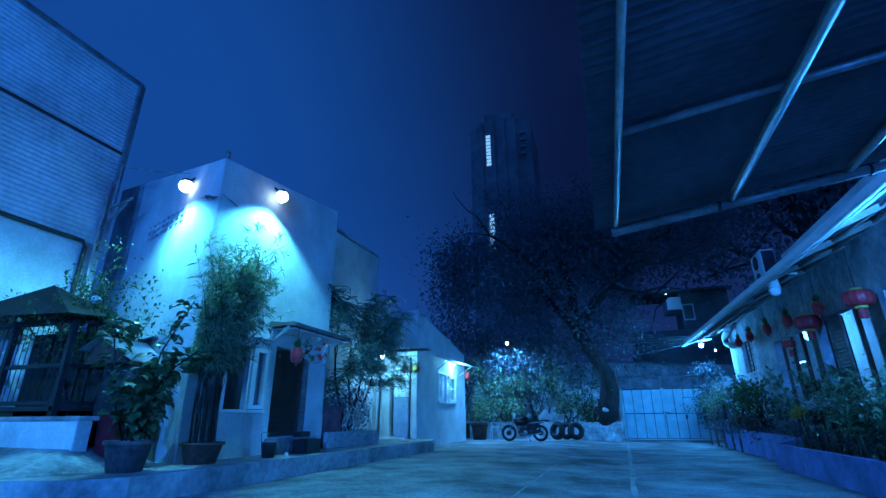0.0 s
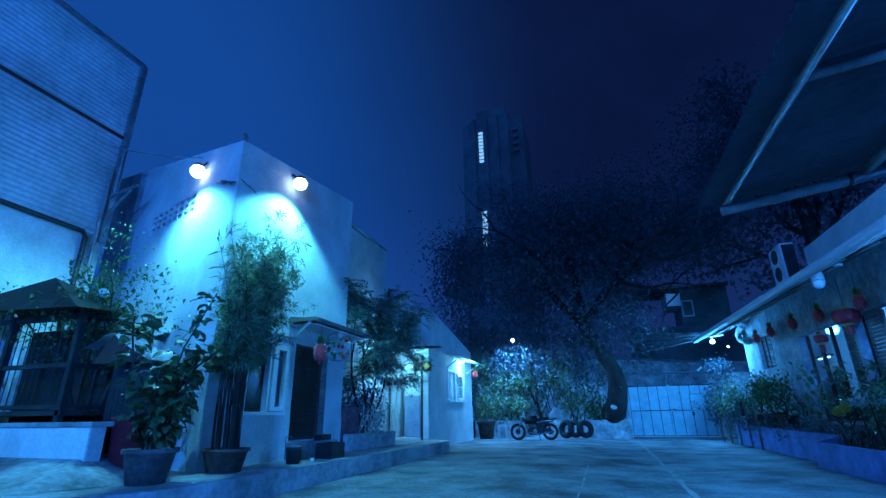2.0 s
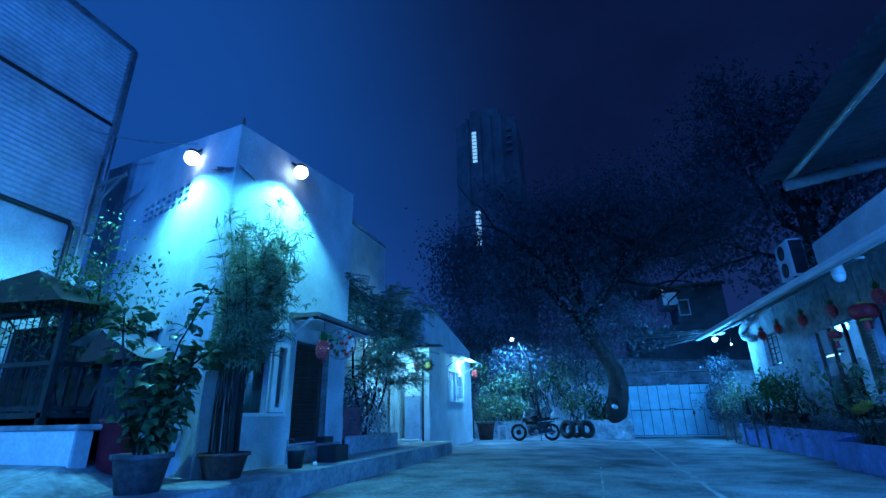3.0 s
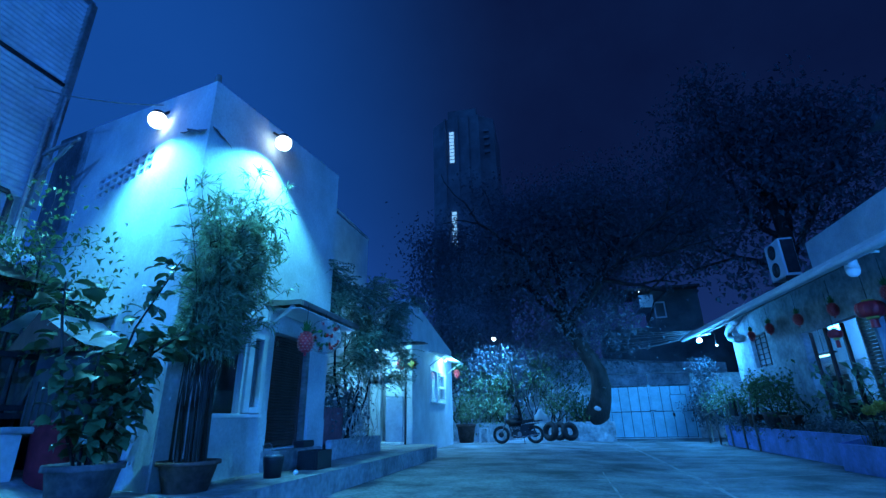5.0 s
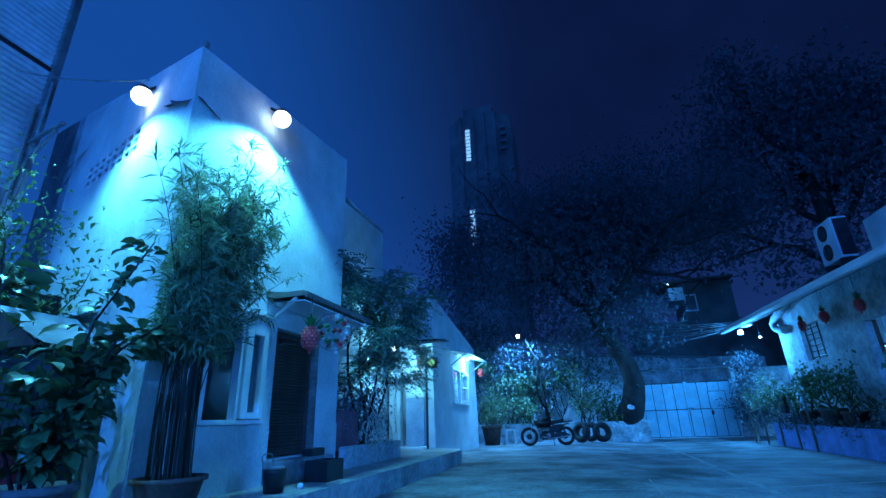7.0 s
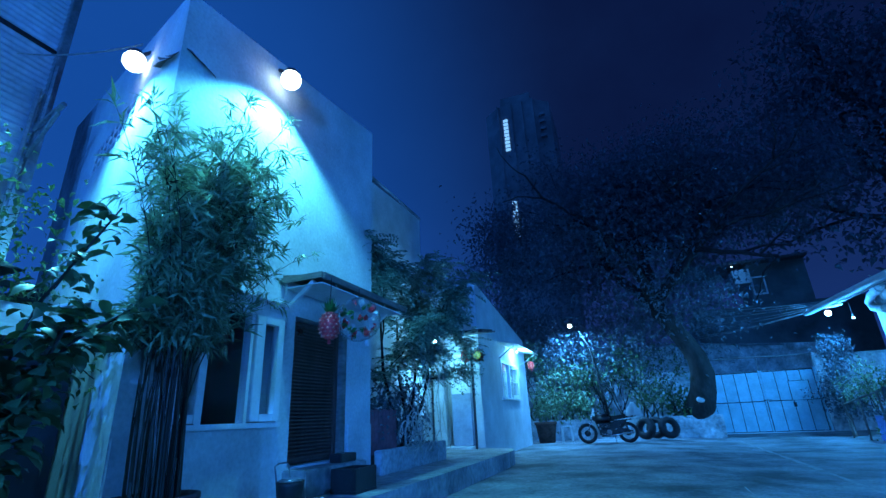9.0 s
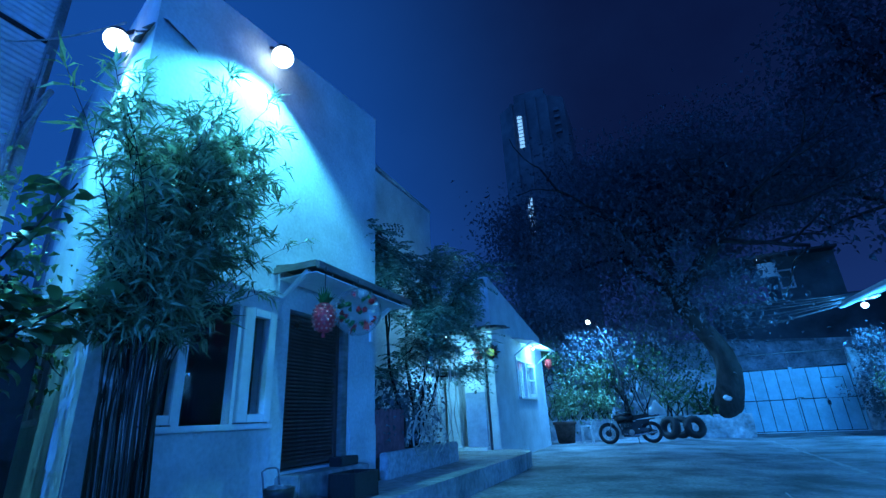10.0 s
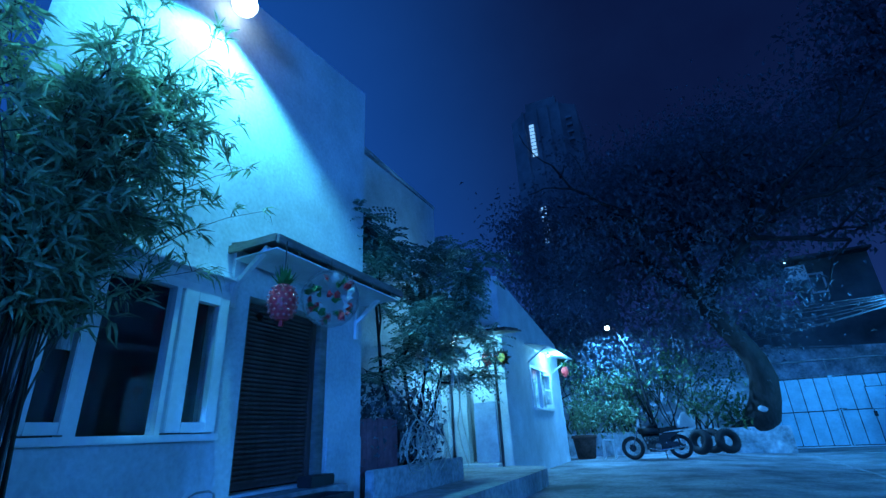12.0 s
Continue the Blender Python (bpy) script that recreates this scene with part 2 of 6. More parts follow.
def part(name, bm, mat, parent, label="", smooth=False):
    me = bpy.data.meshes.new(name)
    bm.normal_update()
    bm.to_mesh(me)
    bm.free()
    return link_mesh(name, me, mat, parent, label, smooth)


def structure(name, bm, mat, label, category, smooth=False):
    ob = part(name, bm, mat, None, label, smooth)
    return tagged(ob, label, category, kind="structure")


def box(bm, x0, x1, y0, y1, z0, z1, bev=0.0):
    vs = [bm.verts.new((x, y, z)) for z in (z0, z1) for y in (y0, y1) for x in (x0, x1)]
    fs = [(0, 2, 3, 1), (4, 5, 7, 6), (0, 1, 5, 4), (2, 6, 7, 3), (0, 4, 6, 2), (1, 3, 7, 5)]
    faces = [bm.faces.new([vs[i] for i in f]) for f in fs]
    if bev:
        edges = list({e for f in faces for e in f.edges})
        bmesh.ops.bevel(bm, geom=edges, offset=bev, segments=2, affect="EDGES")
    return bm


def boxed(*a, **k):
    return box(bmesh.new(), *a, **k)


def hexa(bm, low, high):
    """A block between two quads of four corners each."""
    vs = [bm.verts.new(p) for p in (*low, *high)]
    for f in ((3, 2, 1, 0), (4, 5, 6, 7), (0, 1, 5, 4), (1, 2, 6, 5), (2, 3, 7, 6), (3, 0, 4, 7)):
        bm.faces.new([vs[i] for i in f])
    return bm


def prism(bm, pts, z0, z1):
    low = [bm.verts.new((x, y, z0)) for x, y in pts]
    high = [bm.verts.new((x, y, z1)) for x, y in pts]
    n = len(pts)
    bm.faces.new(low[::-1])
    bm.faces.new(high)
    for i in range(n):
        bm.faces.new((low[i], low[(i + 1) % n], high[(i + 1) % n], high[i]))
    return bm


def tube(bm, pts, radii, n=8, cap=True):
    pts = [Vector(p) for p in pts]
    if not isinstance(radii, (list, tuple)):
        radii = [radii] * len(pts)
    rings = []
    side = None
    for i, p in enumerate(pts):
        d = (pts[min(i + 1, len(pts) - 1)] - pts[max(i - 1, 0)]).normalized()
        if side is None:
            side = d.orthogonal().normalized()
        side = (side - d * side.dot(d)).normalized()
        up = d.cross(side)
        rings.append([bm.verts.new(p + radii[i] * (math.cos(a) * side + math.sin(a) * up)) for a in (math.tau * k / n for k in range(n))])
    for a, b in zip(rings, rings[1:]):
        for k in range(n):
            bm.faces.new((a[k], a[(k + 1) % n], b[(k + 1) % n], b[k]))
    if cap:
        bm.faces.new(rings[0][::-1])
        bm.faces.new(rings[-1])
    return bm


def lathe(bm, profile, at, n=20, axis="z"):
    """profile: pairs of radius and height; a solid of revolution about an axis through at."""
    at = Vector(at)
    rings = []
    for r, h in profile:
        ring = []
        for k in range(n):
            a = math.tau * k / n
            v = Vector((r * math.cos(a), r * math.sin(a), h))
            if axis == "y":
                v = Vector((v.x, v.z, v.y))
            elif axis == "x":
                v = Vector((v.z, v.x, v.y))
            ring.append(bm.verts.new(at + v))
        rings.append(ring)
    for a, b in zip(rings, rings[1:]):
        for k in range(n):
            bm.faces.new((a[k], a[(k + 1) % n], b[(k + 1) % n], b[k]))
    bm.faces.new(rings[0][::-1])
    bm.faces.new(rings[-1])
    return bm


def ring(bm, at, radius, thick, axis="x", n=28, m=10):
    at = Vector(at)
    rows = []
    for i in range(n):
        a = math.tau * i / n
        row = []
        for j in range(m):
            b = math.tau * j / m
            r = radius + thick * math.cos(b)
            v = Vector((thick * math.sin(b), r * math.cos(a), r * math.sin(a)))
            if axis == "y":
                v = Vector((v.y, v.x, v.z))
            elif axis == "z":
                v = Vector((v.y, v.z, v.x))
            row.append(bm.verts.new(at + v))
        rows.append(row)
    for i in range(n):
        for j in range(m):
            bm.faces.new((rows[i][j], rows[(i + 1) % n][j], rows[(i + 1) % n][(j + 1) % m], rows[i][(j + 1) % m]))
    return bm


def wall(bm, p0, p1, thick, z0, top0, top1, openings=()):
    """A wall along the plan line p0 to p1, its thickness to the left of that way, with openings (from, to, sill, head) along it."""
    p0, p1 = Vector((*p0, 0)), Vector((*p1, 0))
    length = (p1 - p0).length
    way = (p1 - p0) / length
    left = Vector((-way.y, way.x, 0)) * thick
    cuts = sorted({0.0, length, *(s for o in openings for s in o[:2])})

    def block(s0, s1, a0, a1, b0, b1):
        q = [p0 + way * s0, p0 + way * s1, p0 + way * s1 + left, p0 + way * s0 + left]
        low = [q[0] + Vector((0, 0, a0)), q[1] + Vector((0, 0, a1)), q[2] + Vector((0, 0, a1)), q[3] + Vector((0, 0, a0))]
        high = [q[0] + Vector((0, 0, b0)), q[1] + Vector((0, 0, b1)), q[2] + Vector((0, 0, b1)), q[3] + Vector((0, 0, b0))]
        hexa(bm, low, high)

    for s0, s1 in zip(cuts, cuts[1:]):
        t0, t1 = (top0 + (top1 - top0) * s / length for s in (s0, s1))
        holes = sorted((o[2], o[3]) for o in openings if o[0] < s1 - 1e-6 and o[1] > s0 + 1e-6)
        z = z0
        for a, b in holes:
            if a > z:
                block(s0, s1, z, z, a, a)
            z = b
        block(s0, s1, z, z, t0, t1)
    bmesh.ops.remove_doubles(bm, verts=bm.verts, dist=1e-4)
    return bm


def leaf_mesh(name, base, way, up, length, width, mat, parent, label="", fold=0.15, kind="", curl=0.12):
    """Many leaves in one mesh: each a folded blade of six corners from its base along its way."""
    n = len(base)
    way = way / np.linalg.norm(way, axis=1, keepdims=True)
    side = np.cross(way, up)
    side /= np.linalg.norm(side, axis=1, keepdims=True) + 1e-9
    nor = np.cross(side, way)
    ln, wd = length[:, None], width[:, None]
    mid = base + way * ln * 0.45 + nor * ln * curl
    tip = base + way * ln - nor * ln * curl
    vs = np.stack([base, mid + side * wd * 0.5 + nor * wd * fold, mid, mid - side * wd * 0.5 + nor * wd * fold, tip], 1).reshape(-1, 3)
    k = np.arange(n)[:, None] * 5
    faces = np.concatenate([k + [0, 2, 1], k + [0, 3, 2], k + [2, 4, 1], k + [3, 4, 2]]).tolist()
    me = bpy.data.meshes.new(name)
    me.from_pydata(vs.tolist(), [], faces)
    ob = link_mesh(name, me, mat, parent, label)
    if kind:
        ob["kind"] = kind
    return ob


def broad_leaves(name, base, way, up, length, width, mat, parent, label=""):
    """Large leaves, each a smooth curved blade of eleven corners."""
    way = way / np.linalg.norm(way, axis=1, keepdims=True)
    side = np.cross(way, up)
    side /= np.linalg.norm(side, axis=1, keepdims=True) + 1e-9
    nor = np.cross(side, way)
    ln, wd = length[:, None], width[:, None]
    cols = [base]
    for f, w, lift in ((0.22, 0.36, 0.06), (0.5, 0.5, 0.08), (0.78, 0.34, 0.03)):
        mid = base + way * ln * f + nor * ln * lift
        cols += [mid + side * wd * w + nor * wd * 0.1, mid, mid - side * wd * w + nor * wd * 0.1]
    cols.append(base + way * ln - nor * ln * 0.12)
    vs = np.stack(cols, 1).reshape(-1, 3)
    k = np.arange(len(base))[:, None] * 11
    tris = np.concatenate([k + [0, 2, 1], k + [0, 3, 2], k + [7, 8, 10], k + [8, 9, 10]]).tolist()
    quads = np.concatenate([k + q for q in ([1, 2, 5, 4], [2, 3, 6, 5], [4, 5, 8, 7], [5, 6, 9, 8])]).tolist()
    me = bpy.data.meshes.new(name)
    me.from_pydata(vs.tolist(), [], tris + quads)
    return link_mesh(name, me, mat, parent, label, True)


def unit(rng, n):
    v = rng.normal(size=(n, 3))
    return v / np.linalg.norm(v, axis=1, keepdims=True)


def cloud(rng, spots, n, spread):
    """n points scattered round given spots."""
    spots = np.asarray(spots, float)
    pick = rng.integers(0, len(spots), n)
    return spots[pick] + rng.normal(size=(n, 3)) * spread


def gz(x):
    """The yard's level: it falls gently from the raised walk to the planted side."""
    s = min(1.0, max(0.0, (1.0 - x) / 4.0))
    return 0.12 * s * s * (3 - 2 * s)


# ---- large structure ----
bm = bmesh.new()
xs = [-400, -120, -40, -14, -8] + [-6 + 0.5 * i for i in range(17)] + [3, 6, 12, 40, 120, 400]
ys = [-400, -100, -30, -12, -4, 0, 4, 8, 12, 16, 20, 24, 26, 40, 100, 400]
grid = [[bm.verts.new((x, y, gz(x))) for x in xs] for y in ys]
for a, b in zip(grid, grid[1:]):
    for i in range(len(xs) - 1):
        bm.faces.new((a[i], a[i + 1], b[i + 1], b[i]))
structure("ground", bm, CONCRETE, "worn grey concrete yard with stains and pale joints", "ground", True)


def joint(p0, p1, width):
    bm = bmesh.new()
    p0, p1 = Vector(p0), Vector(p1)
    n = 24
    d = (p1 - p0).normalized()
    s = Vector((-d.y, d.x)) * width / 2
    rng = random.Random(int(p0.x * 91 + p1.y * 17))
    rows = []
    for i in range(n + 1):
        p = p0.lerp(p1, i / n) + s * rng.uniform(-0.5, 0.5)
        w = s * rng.uniform(0.6, 1.25)
        rows.append([bm.verts.new((q.x, q.y, gz(q.x) + 0.006)) for q in (p - w, p + w)])
    for a, b in zip(rows, rows[1:]):
        bm.faces.new((a[0], a[1], b[1], b[0]))
    structure("ground_joint", bm, JOINT, "pale mortar joint between concrete yard slabs", "joint")


joint((-3.2, 8.0), (3.25, 10.6), 0.06)
joint((0.25, 4.0), (0.7, 21.5), 0.09)
joint((-3.9, 14.6), (3.4, 16.6), 0.05)
joint((-1.2, 3.5), (-1.1, 10.0), 0.03)

# raised walk in front of the houses
walk_edge = [(-9.9, 2.25), (-6.1, 2.4), (-5.35, 2.62), (-5.02, 3.05), (-4.95, 4.5), (-4.93, 8.0), (-4.9, 12.0), (-4.95, 12.9), (-5.15, 13.35), (-5.6, 13.55), (-5.9, 13.6)]
bm = prism(bmesh.new(), [*walk_edge, (-7.2, 13.6), (-7.2, 8.2), (-6.1, 8.2), (-6.1, 4.9), (-9.9, 5.8)], -0.1, 0.41)
structure("pavement", bm, KERB, "raised concrete walk with a worn kerb", "pavement")
bm = bmesh.new()
top = [bm.verts.new(p) for p in ((-9.88, 2.3, 0.415), (-6.15, 2.46, 0.415), (-5.85, 3.1, 0.42), (-6.0, 3.9, 0.42), (-6.6, 4.4, 0.66), (-9.88, 5.6, 0.69), (-9.88, 3.28, 0.69))]
mid = bm.verts.new((-6.45, 3.28, 0.66))
for tri in ((0, 1, 6), (1, 2, None), (2, 3, None), (3, 4, None), (4, 5, None), (5, 6, None), (6, 1, None)):
    bm.faces.new([mid if i is None else top[i] for i in tri])
structure("terrace", bm, TERRACE, "pale concrete terrace floor rising to the low wall", "terrace")

# warehouse on the far side of the little yard
warehouse = thing("warehouse", "tall grey corrugated warehouse wall over a white plastered base", "warehouse", (-9.9, 0, 0))
part("wall", boxed(-10.3, -9.9, -9, 5.35, 0, 4.55), PLASTER, warehouse, "white plastered lower wall")
bm = bmesh.new()
rows = []
for i in range(0, 42 * 6 + 1):
    z = 4.5 + i * 0.1 / 6
    x = -9.87 + 0.02 * math.sin(math.tau * i / 6)
    rows.append([bm.verts.new((x, y, z)) for y in (-9.0, -5.0, -1.0, 2.0, 5.25)])
for a, b in zip(rows, rows[1:]):
    for k in range(4):
        bm.faces.new((a[k], a[k + 1], b[k + 1], b[k]))
part("cladding", bm, SHEET, warehouse, "grey corrugated sheet in horizontal ribs", True)
part("wall_core", boxed(-10.3, -9.95, -9, 5.3, 4.55, 8.6), DARKSTEEL, warehouse, "dark backing behind the sheet")
part("flashing", boxed(-10.35, -9.8, -9.0, 5.3, 8.68, 8.76, 0.01), STEEL, warehouse)
part("flashing", boxed(-9.9, -9.78, 5.22, 5.34, 4.4, 8.7, 0.01), STEEL, warehouse)
part("rail", boxed(-9.84, -9.8, -9.0, 5.2, 6.72, 6.78), DARKSTEEL, warehouse, "dark lap joint across the sheet")
part("pipe", tube(bmesh.new(), [(-9.82, -8, 4.62), (-9.82, 4.9, 4.5), (-9.8, 4.95, 4.4), (-9.8, 4.95, 0.4)], 0.045, 8), DARKSTEEL, warehouse, "dark pipe along the wall")
part("pipe", tube(bmesh.new(), [(-9.78, 5.12, 6.0), (-9.78, 5.12, 0.4)], 0.035, 8), STEEL, warehouse)
bm = tube(bmesh.new(), [(-9.8, 5.2, 5.35), (-8.9, 5.05, 5.4)], 0.035, 6)
tube(bm, [(-9.8, 5.2, 4.9), (-9.1, 5.1, 5.36)], 0.03, 6)
tube(bm, [(-9.75, 5.25, 5.3), (-9.75, 5.25, 6.5)], 0.03, 6)
part("bracket", bm, STEEL, warehouse, "steel bracket on the corner")

# ---- two storey house ----
house = thing("house", "pale plastered two storey house with a louvred door and white window", "house", (-5.92, 6.0, 0.41))
SE = (-5.92, 4.45)
SW = (-9.9, 5.98)
NE = (-5.92, 8.25)
# east wall, running north: openings measured from its south end
bm = wall(bmesh.new(), (-5.92, 4.66), NE, 0.22, 0.3, 5.482, 6.02, [(0.15, 1.54, 1.16, 2.32), (1.79, 2.95, 0.7, 2.36)])
hexa(bm, [(-5.92, 4.45, 0.3), (-5.92, 4.66, 0.3), (-6.14, 4.66, 0.3), (-6.14, 4.535, 0.3)], [(-5.92, 4.45, 5.45), (-5.92, 4.66, 5.482), (-6.14, 4.66, 5.482), (-6.14, 4.535, 5.5)])
part("wall", bm, PLASTER, house, "pale plaster wall stained by rain")
bm = wall(bmesh.new(), SW, (-6.14, 4.5346), 0.22, 0.3, 6.4, 5.5, [(0.9, 2.82, 4.56, 4.98), (1.75, 2.6, 1.3, 2.25)])
part("wall", bm, PLASTER, house, "pale plaster wall with a block screen")
# walls turned from the lamps get dimmer plaster, their shade put into the colour
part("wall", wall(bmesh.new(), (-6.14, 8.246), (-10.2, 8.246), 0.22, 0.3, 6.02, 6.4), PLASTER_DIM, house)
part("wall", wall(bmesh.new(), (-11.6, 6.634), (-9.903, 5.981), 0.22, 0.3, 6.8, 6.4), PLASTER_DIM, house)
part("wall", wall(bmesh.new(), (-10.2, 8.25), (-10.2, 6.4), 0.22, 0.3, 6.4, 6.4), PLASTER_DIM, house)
bm = hexa(bmesh.new(), [(-9.95, 6.1, 6.1), (-6.1, 4.6, 5.2), (-6.1, 8.1, 5.75), (-9.95, 8.1, 6.1)], [(-9.95, 6.1, 6.2), (-6.1, 4.6, 5.3), (-6.1, 8.1, 5.85), (-9.95, 8.1, 6.2)])
part("roof", bm, OLDSHEET, house)
# slabs and inner wall carry the room's shade in their colour
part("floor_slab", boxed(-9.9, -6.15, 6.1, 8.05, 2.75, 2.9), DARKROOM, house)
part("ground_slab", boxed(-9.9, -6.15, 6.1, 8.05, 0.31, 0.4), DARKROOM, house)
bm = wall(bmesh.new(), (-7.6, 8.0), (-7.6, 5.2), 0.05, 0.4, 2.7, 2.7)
part("inner_wall", bm, DARKROOM, house, "inner wall darkened to stand in for the room's shade")
# lower plaster band, a little proud
part("plinth", boxed(-5.925, -5.9, 4.46, 6.43, 0.35, 1.1), PLASTER, house, "slightly proud lower plaster band")
part("plinth", boxed(-5.925, -5.9, 7.64, 8.24, 0.35, 1.1), PLASTER, house, "slightly proud lower plaster band")
part("hood", boxed(-5.92, -5.82, 4.7, 6.24, 2.42, 2.44, 0.006), WHITEPAINT, house, "thin white ledge over the window")
# window: fixed pane with a casement at either side
win = part("window", boxed(-5.98, -5.86, 4.78, 6.24, 1.12, 1.17, 0.008), WHITEPAINT, house, "white framed three part window")
bm = boxed(-5.97, -5.87, 4.815, 6.195, 2.25, 2.318)
for y0, y1 in ((4.815, 4.84), (5.13, 5.2), (5.7, 5.74), (6.17, 6.195)):
    box(bm, -5.97, -5.87, y0, y1, 1.17, 2.25)
part("frame", bm, WHITEPAINT, win)
for y0, y1, st in ((4.84, 5.13, 0.07), (5.74, 6.17, 0.13)):
    bm = bmesh.new()
    box(bm, -5.9, -5.83, y0 + 0.003, y0 + st, 1.18, 2.24, 0.006)
    box(bm, -5.9, -5.83, y1 - st * 0.75, y1 - 0.003, 1.18, 2.24, 0.006)
    box(bm, -5.9, -5.83, y0 + st, y1 - st * 0.75, 1.18, 1.25)
    box(bm, -5.9, -5.83, y0 + st, y1 - st * 0.75, 2.17, 2.24)
    part("casement", bm, WHITEPAINT, win)
for y0, y1 in ((4.91, 5.07), (5.2, 5.7), (5.87, 6.07)):
    pane = part("pane", boxed(-5.93, -5.924, y0, y1, 1.19, 2.24), WINDOWGLASS, win)
    pane.visible_shadow = False
# pale cloth and a shelf seen inside
bm = bmesh.new()
for k in range(9):
    tube(bm, [(-6.3 + 0.01 * (k % 2), 5.22 + 0.018 * k, 2.2), (-6.31, 5.2 + 0.02 * k, 1.75)], 0.014, 5)
part("curtain", bm, CLOTH, house, "pale cloth hanging behind the window")
# louvred door
door = part("door", boxed(-6.08, -6.04, 6.47, 7.49, 0.72, 2.34), DARKWOOD, house, "dark slatted wooden door")
slat_mesh = bpy.data.meshes.new("slat")
bm = hexa(bmesh.new(), [(0, 0, 0), (0.028, 0, -0.012), (0.028, 0.9, -0.012), (0, 0.9, 0)], [(0, 0, 0.024), (0.034, 0, 0.008), (0.034, 0.9, 0.008), (0, 0.9, 0.024)])
bm.to_mesh(slat_mesh)
bm.free()
slat_mesh.materials.append(DARKWOOD)
for k in range(38):
    s = new("slat", slat_mesh)
    s.parent = door
    s.location = (-6.04, 6.525, 0.78 + k * 0.0405)
for y0, y1 in ((6.47, 6.523), (7.427, 7.49)):
    part("stile", boxed(-6.04, -5.995, y0, y1, 0.72, 2.34, 0.005), DARKWOOD, door)
bm = bmesh.new()
pts = [(r * math.sin(math.tau * k / 10), r * math.cos(math.tau * k / 10)) for k, r in ((k, 0.06 if k % 2 == 0 else 0.026) for k in range(10))]
face = bm.faces.new([bm.verts.new((-5.992, 6.66 + u, 2.21 + v)) for u, v in pts])
bmesh.ops.solidify(bm, geom=[face], thickness=0.006)
part("star", bm, CLOTH, door, "small pale star")
part("jamb", boxed(-6.06, -5.93, 7.492, 7.605, 0.7, 2.355, 0.008), GREYWOOD, house, "weathered wooden jamb")
part("jamb", boxed(-6.06, -5.93, 6.453, 6.468, 0.7, 2.355), GREYWOOD, house)
# awning on brackets
aw = part("awning", hexa(bmesh.new(), [(-5.92, 6.18, 2.76), (-5.34, 6.18, 2.70), (-5.34, 8.25, 2.70), (-5.92, 8.25, 2.76)], [(-5.92, 6.18, 2.80), (-5.34, 6.18, 2.735), (-5.34, 8.25, 2.735), (-5.92, 8.25, 2.80)]), GREYWOOD, house, "flat timber awning over the door")
bm = boxed(-5.36, -5.32, 6.16, 8.27, 2.67, 2.75, 0.006)
box(bm, -5.92, -5.36, 6.15, 6.178, 2.69, 2.76)
part("fascia", bm, GREYWOOD, aw)
for y in (6.24, 8.1):
    bm = boxed(-5.915, -5.88, y - 0.025, y + 0.025, 2.2, 2.76)
    hexa(bm, [(-5.88, y - 0.02, 2.38), (-5.88, y - 0.02, 2.43), (-5.88, y + 0.02, 2.43), (-5.88, y + 0.02, 2.38)], [(-5.5, y - 0.02, 2.68), (-5.54, y - 0.02, 2.71), (-5.54, y + 0.02, 2.71), (-5.5, y + 0.02, 2.68)])
    part("bracket", bm, WHITEPAINT, aw)
part("soffit", boxed(-5.88, -5.38, 6.2, 8.22, 2.636, 2.65), WHITEPAINT, aw, "pale boarded underside")
for k in range(5):
    y = 6.45 + k * 0.4
    part("rafter", boxed(-5.9, -5.37, y, y + 0.035, 2.655, 2.695), GREYWOOD, aw)
# block screen: a lattice of small square holes
sw, se = Vector((*SW, 0)), Vector((*SE, 0))
sway = (se - sw).normalized()
sleft = Vector((-sway.y, sway.x, 0))


def on_south(s, d, z):
    p = sw + sway * s + sleft * d
    return (p.x, p.y, z)


def south_block(bm, s0, s1, d0, d1, z0, z1):
    return hexa(bm, [on_south(s0, d0, z0), on_south(s1, d0, z0), on_south(s1, d1, z0), on_south(s0, d1, z0)], [on_south(s0, d0, z1), on_south(s1, d0, z1), on_south(s1, d1, z1), on_south(s0, d1, z1)])


# black sheet behind the lattice stands in for the shade inside the holes
screen = part("block_screen", south_block(bmesh.new(), 0.9, 2.82, 0.19, 0.215, 4.56, 4.98), BLACK, house, "pierced block screen, black sheet as the shade in its square holes")
for k in range(9):
    s = 0.9 + k * 0.235
    part("web", south_block(bmesh.new(), s, s + 0.045, 0.002, 0.13, 4.56, 4.98), PLASTER, screen)
for k in range(4):
    z = 4.56 + k * 0.128
    part("course", south_block(bmesh.new(), 0.9, 2.82, 0.006, 0.125, z, z + 0.036), PLASTER, screen)
# small south window with its own hood
sw_win = part("window", south_block(bmesh.new(), 1.75, 2.6, -0.03, 0.1, 1.24, 1.3), WHITEPAINT, house, "small white framed window")
for s0, s1 in ((1.75, 1.82), (2.14, 2.21), (2.53, 2.6)):
    part("frame", south_block(bmesh.new(), s0, s1, 0.0, 0.08, 1.3, 2.25), WHITEPAINT, sw_win)
sp = part("pane", south_block(bmesh.new(), 1.82, 2.53, 0.05, 0.056, 1.3, 2.25), WINDOWGLASS, sw_win)
sp.visible_shadow = False
bm = hexa(bmesh.new(), [on_south(1.6, 0, 2.42), on_south(2.75, 0, 2.42), on_south(2.75, -0.45, 2.25), on_south(1.6, -0.45, 2.25)], [on_south(1.6, 0, 2.45), on_south(2.75, 0, 2.45), on_south(2.75, -0.45, 2.28), on_south(1.6, -0.45, 2.28)])
part("hood", bm, WHITEPAINT, sw_win, "pale sheet hood")


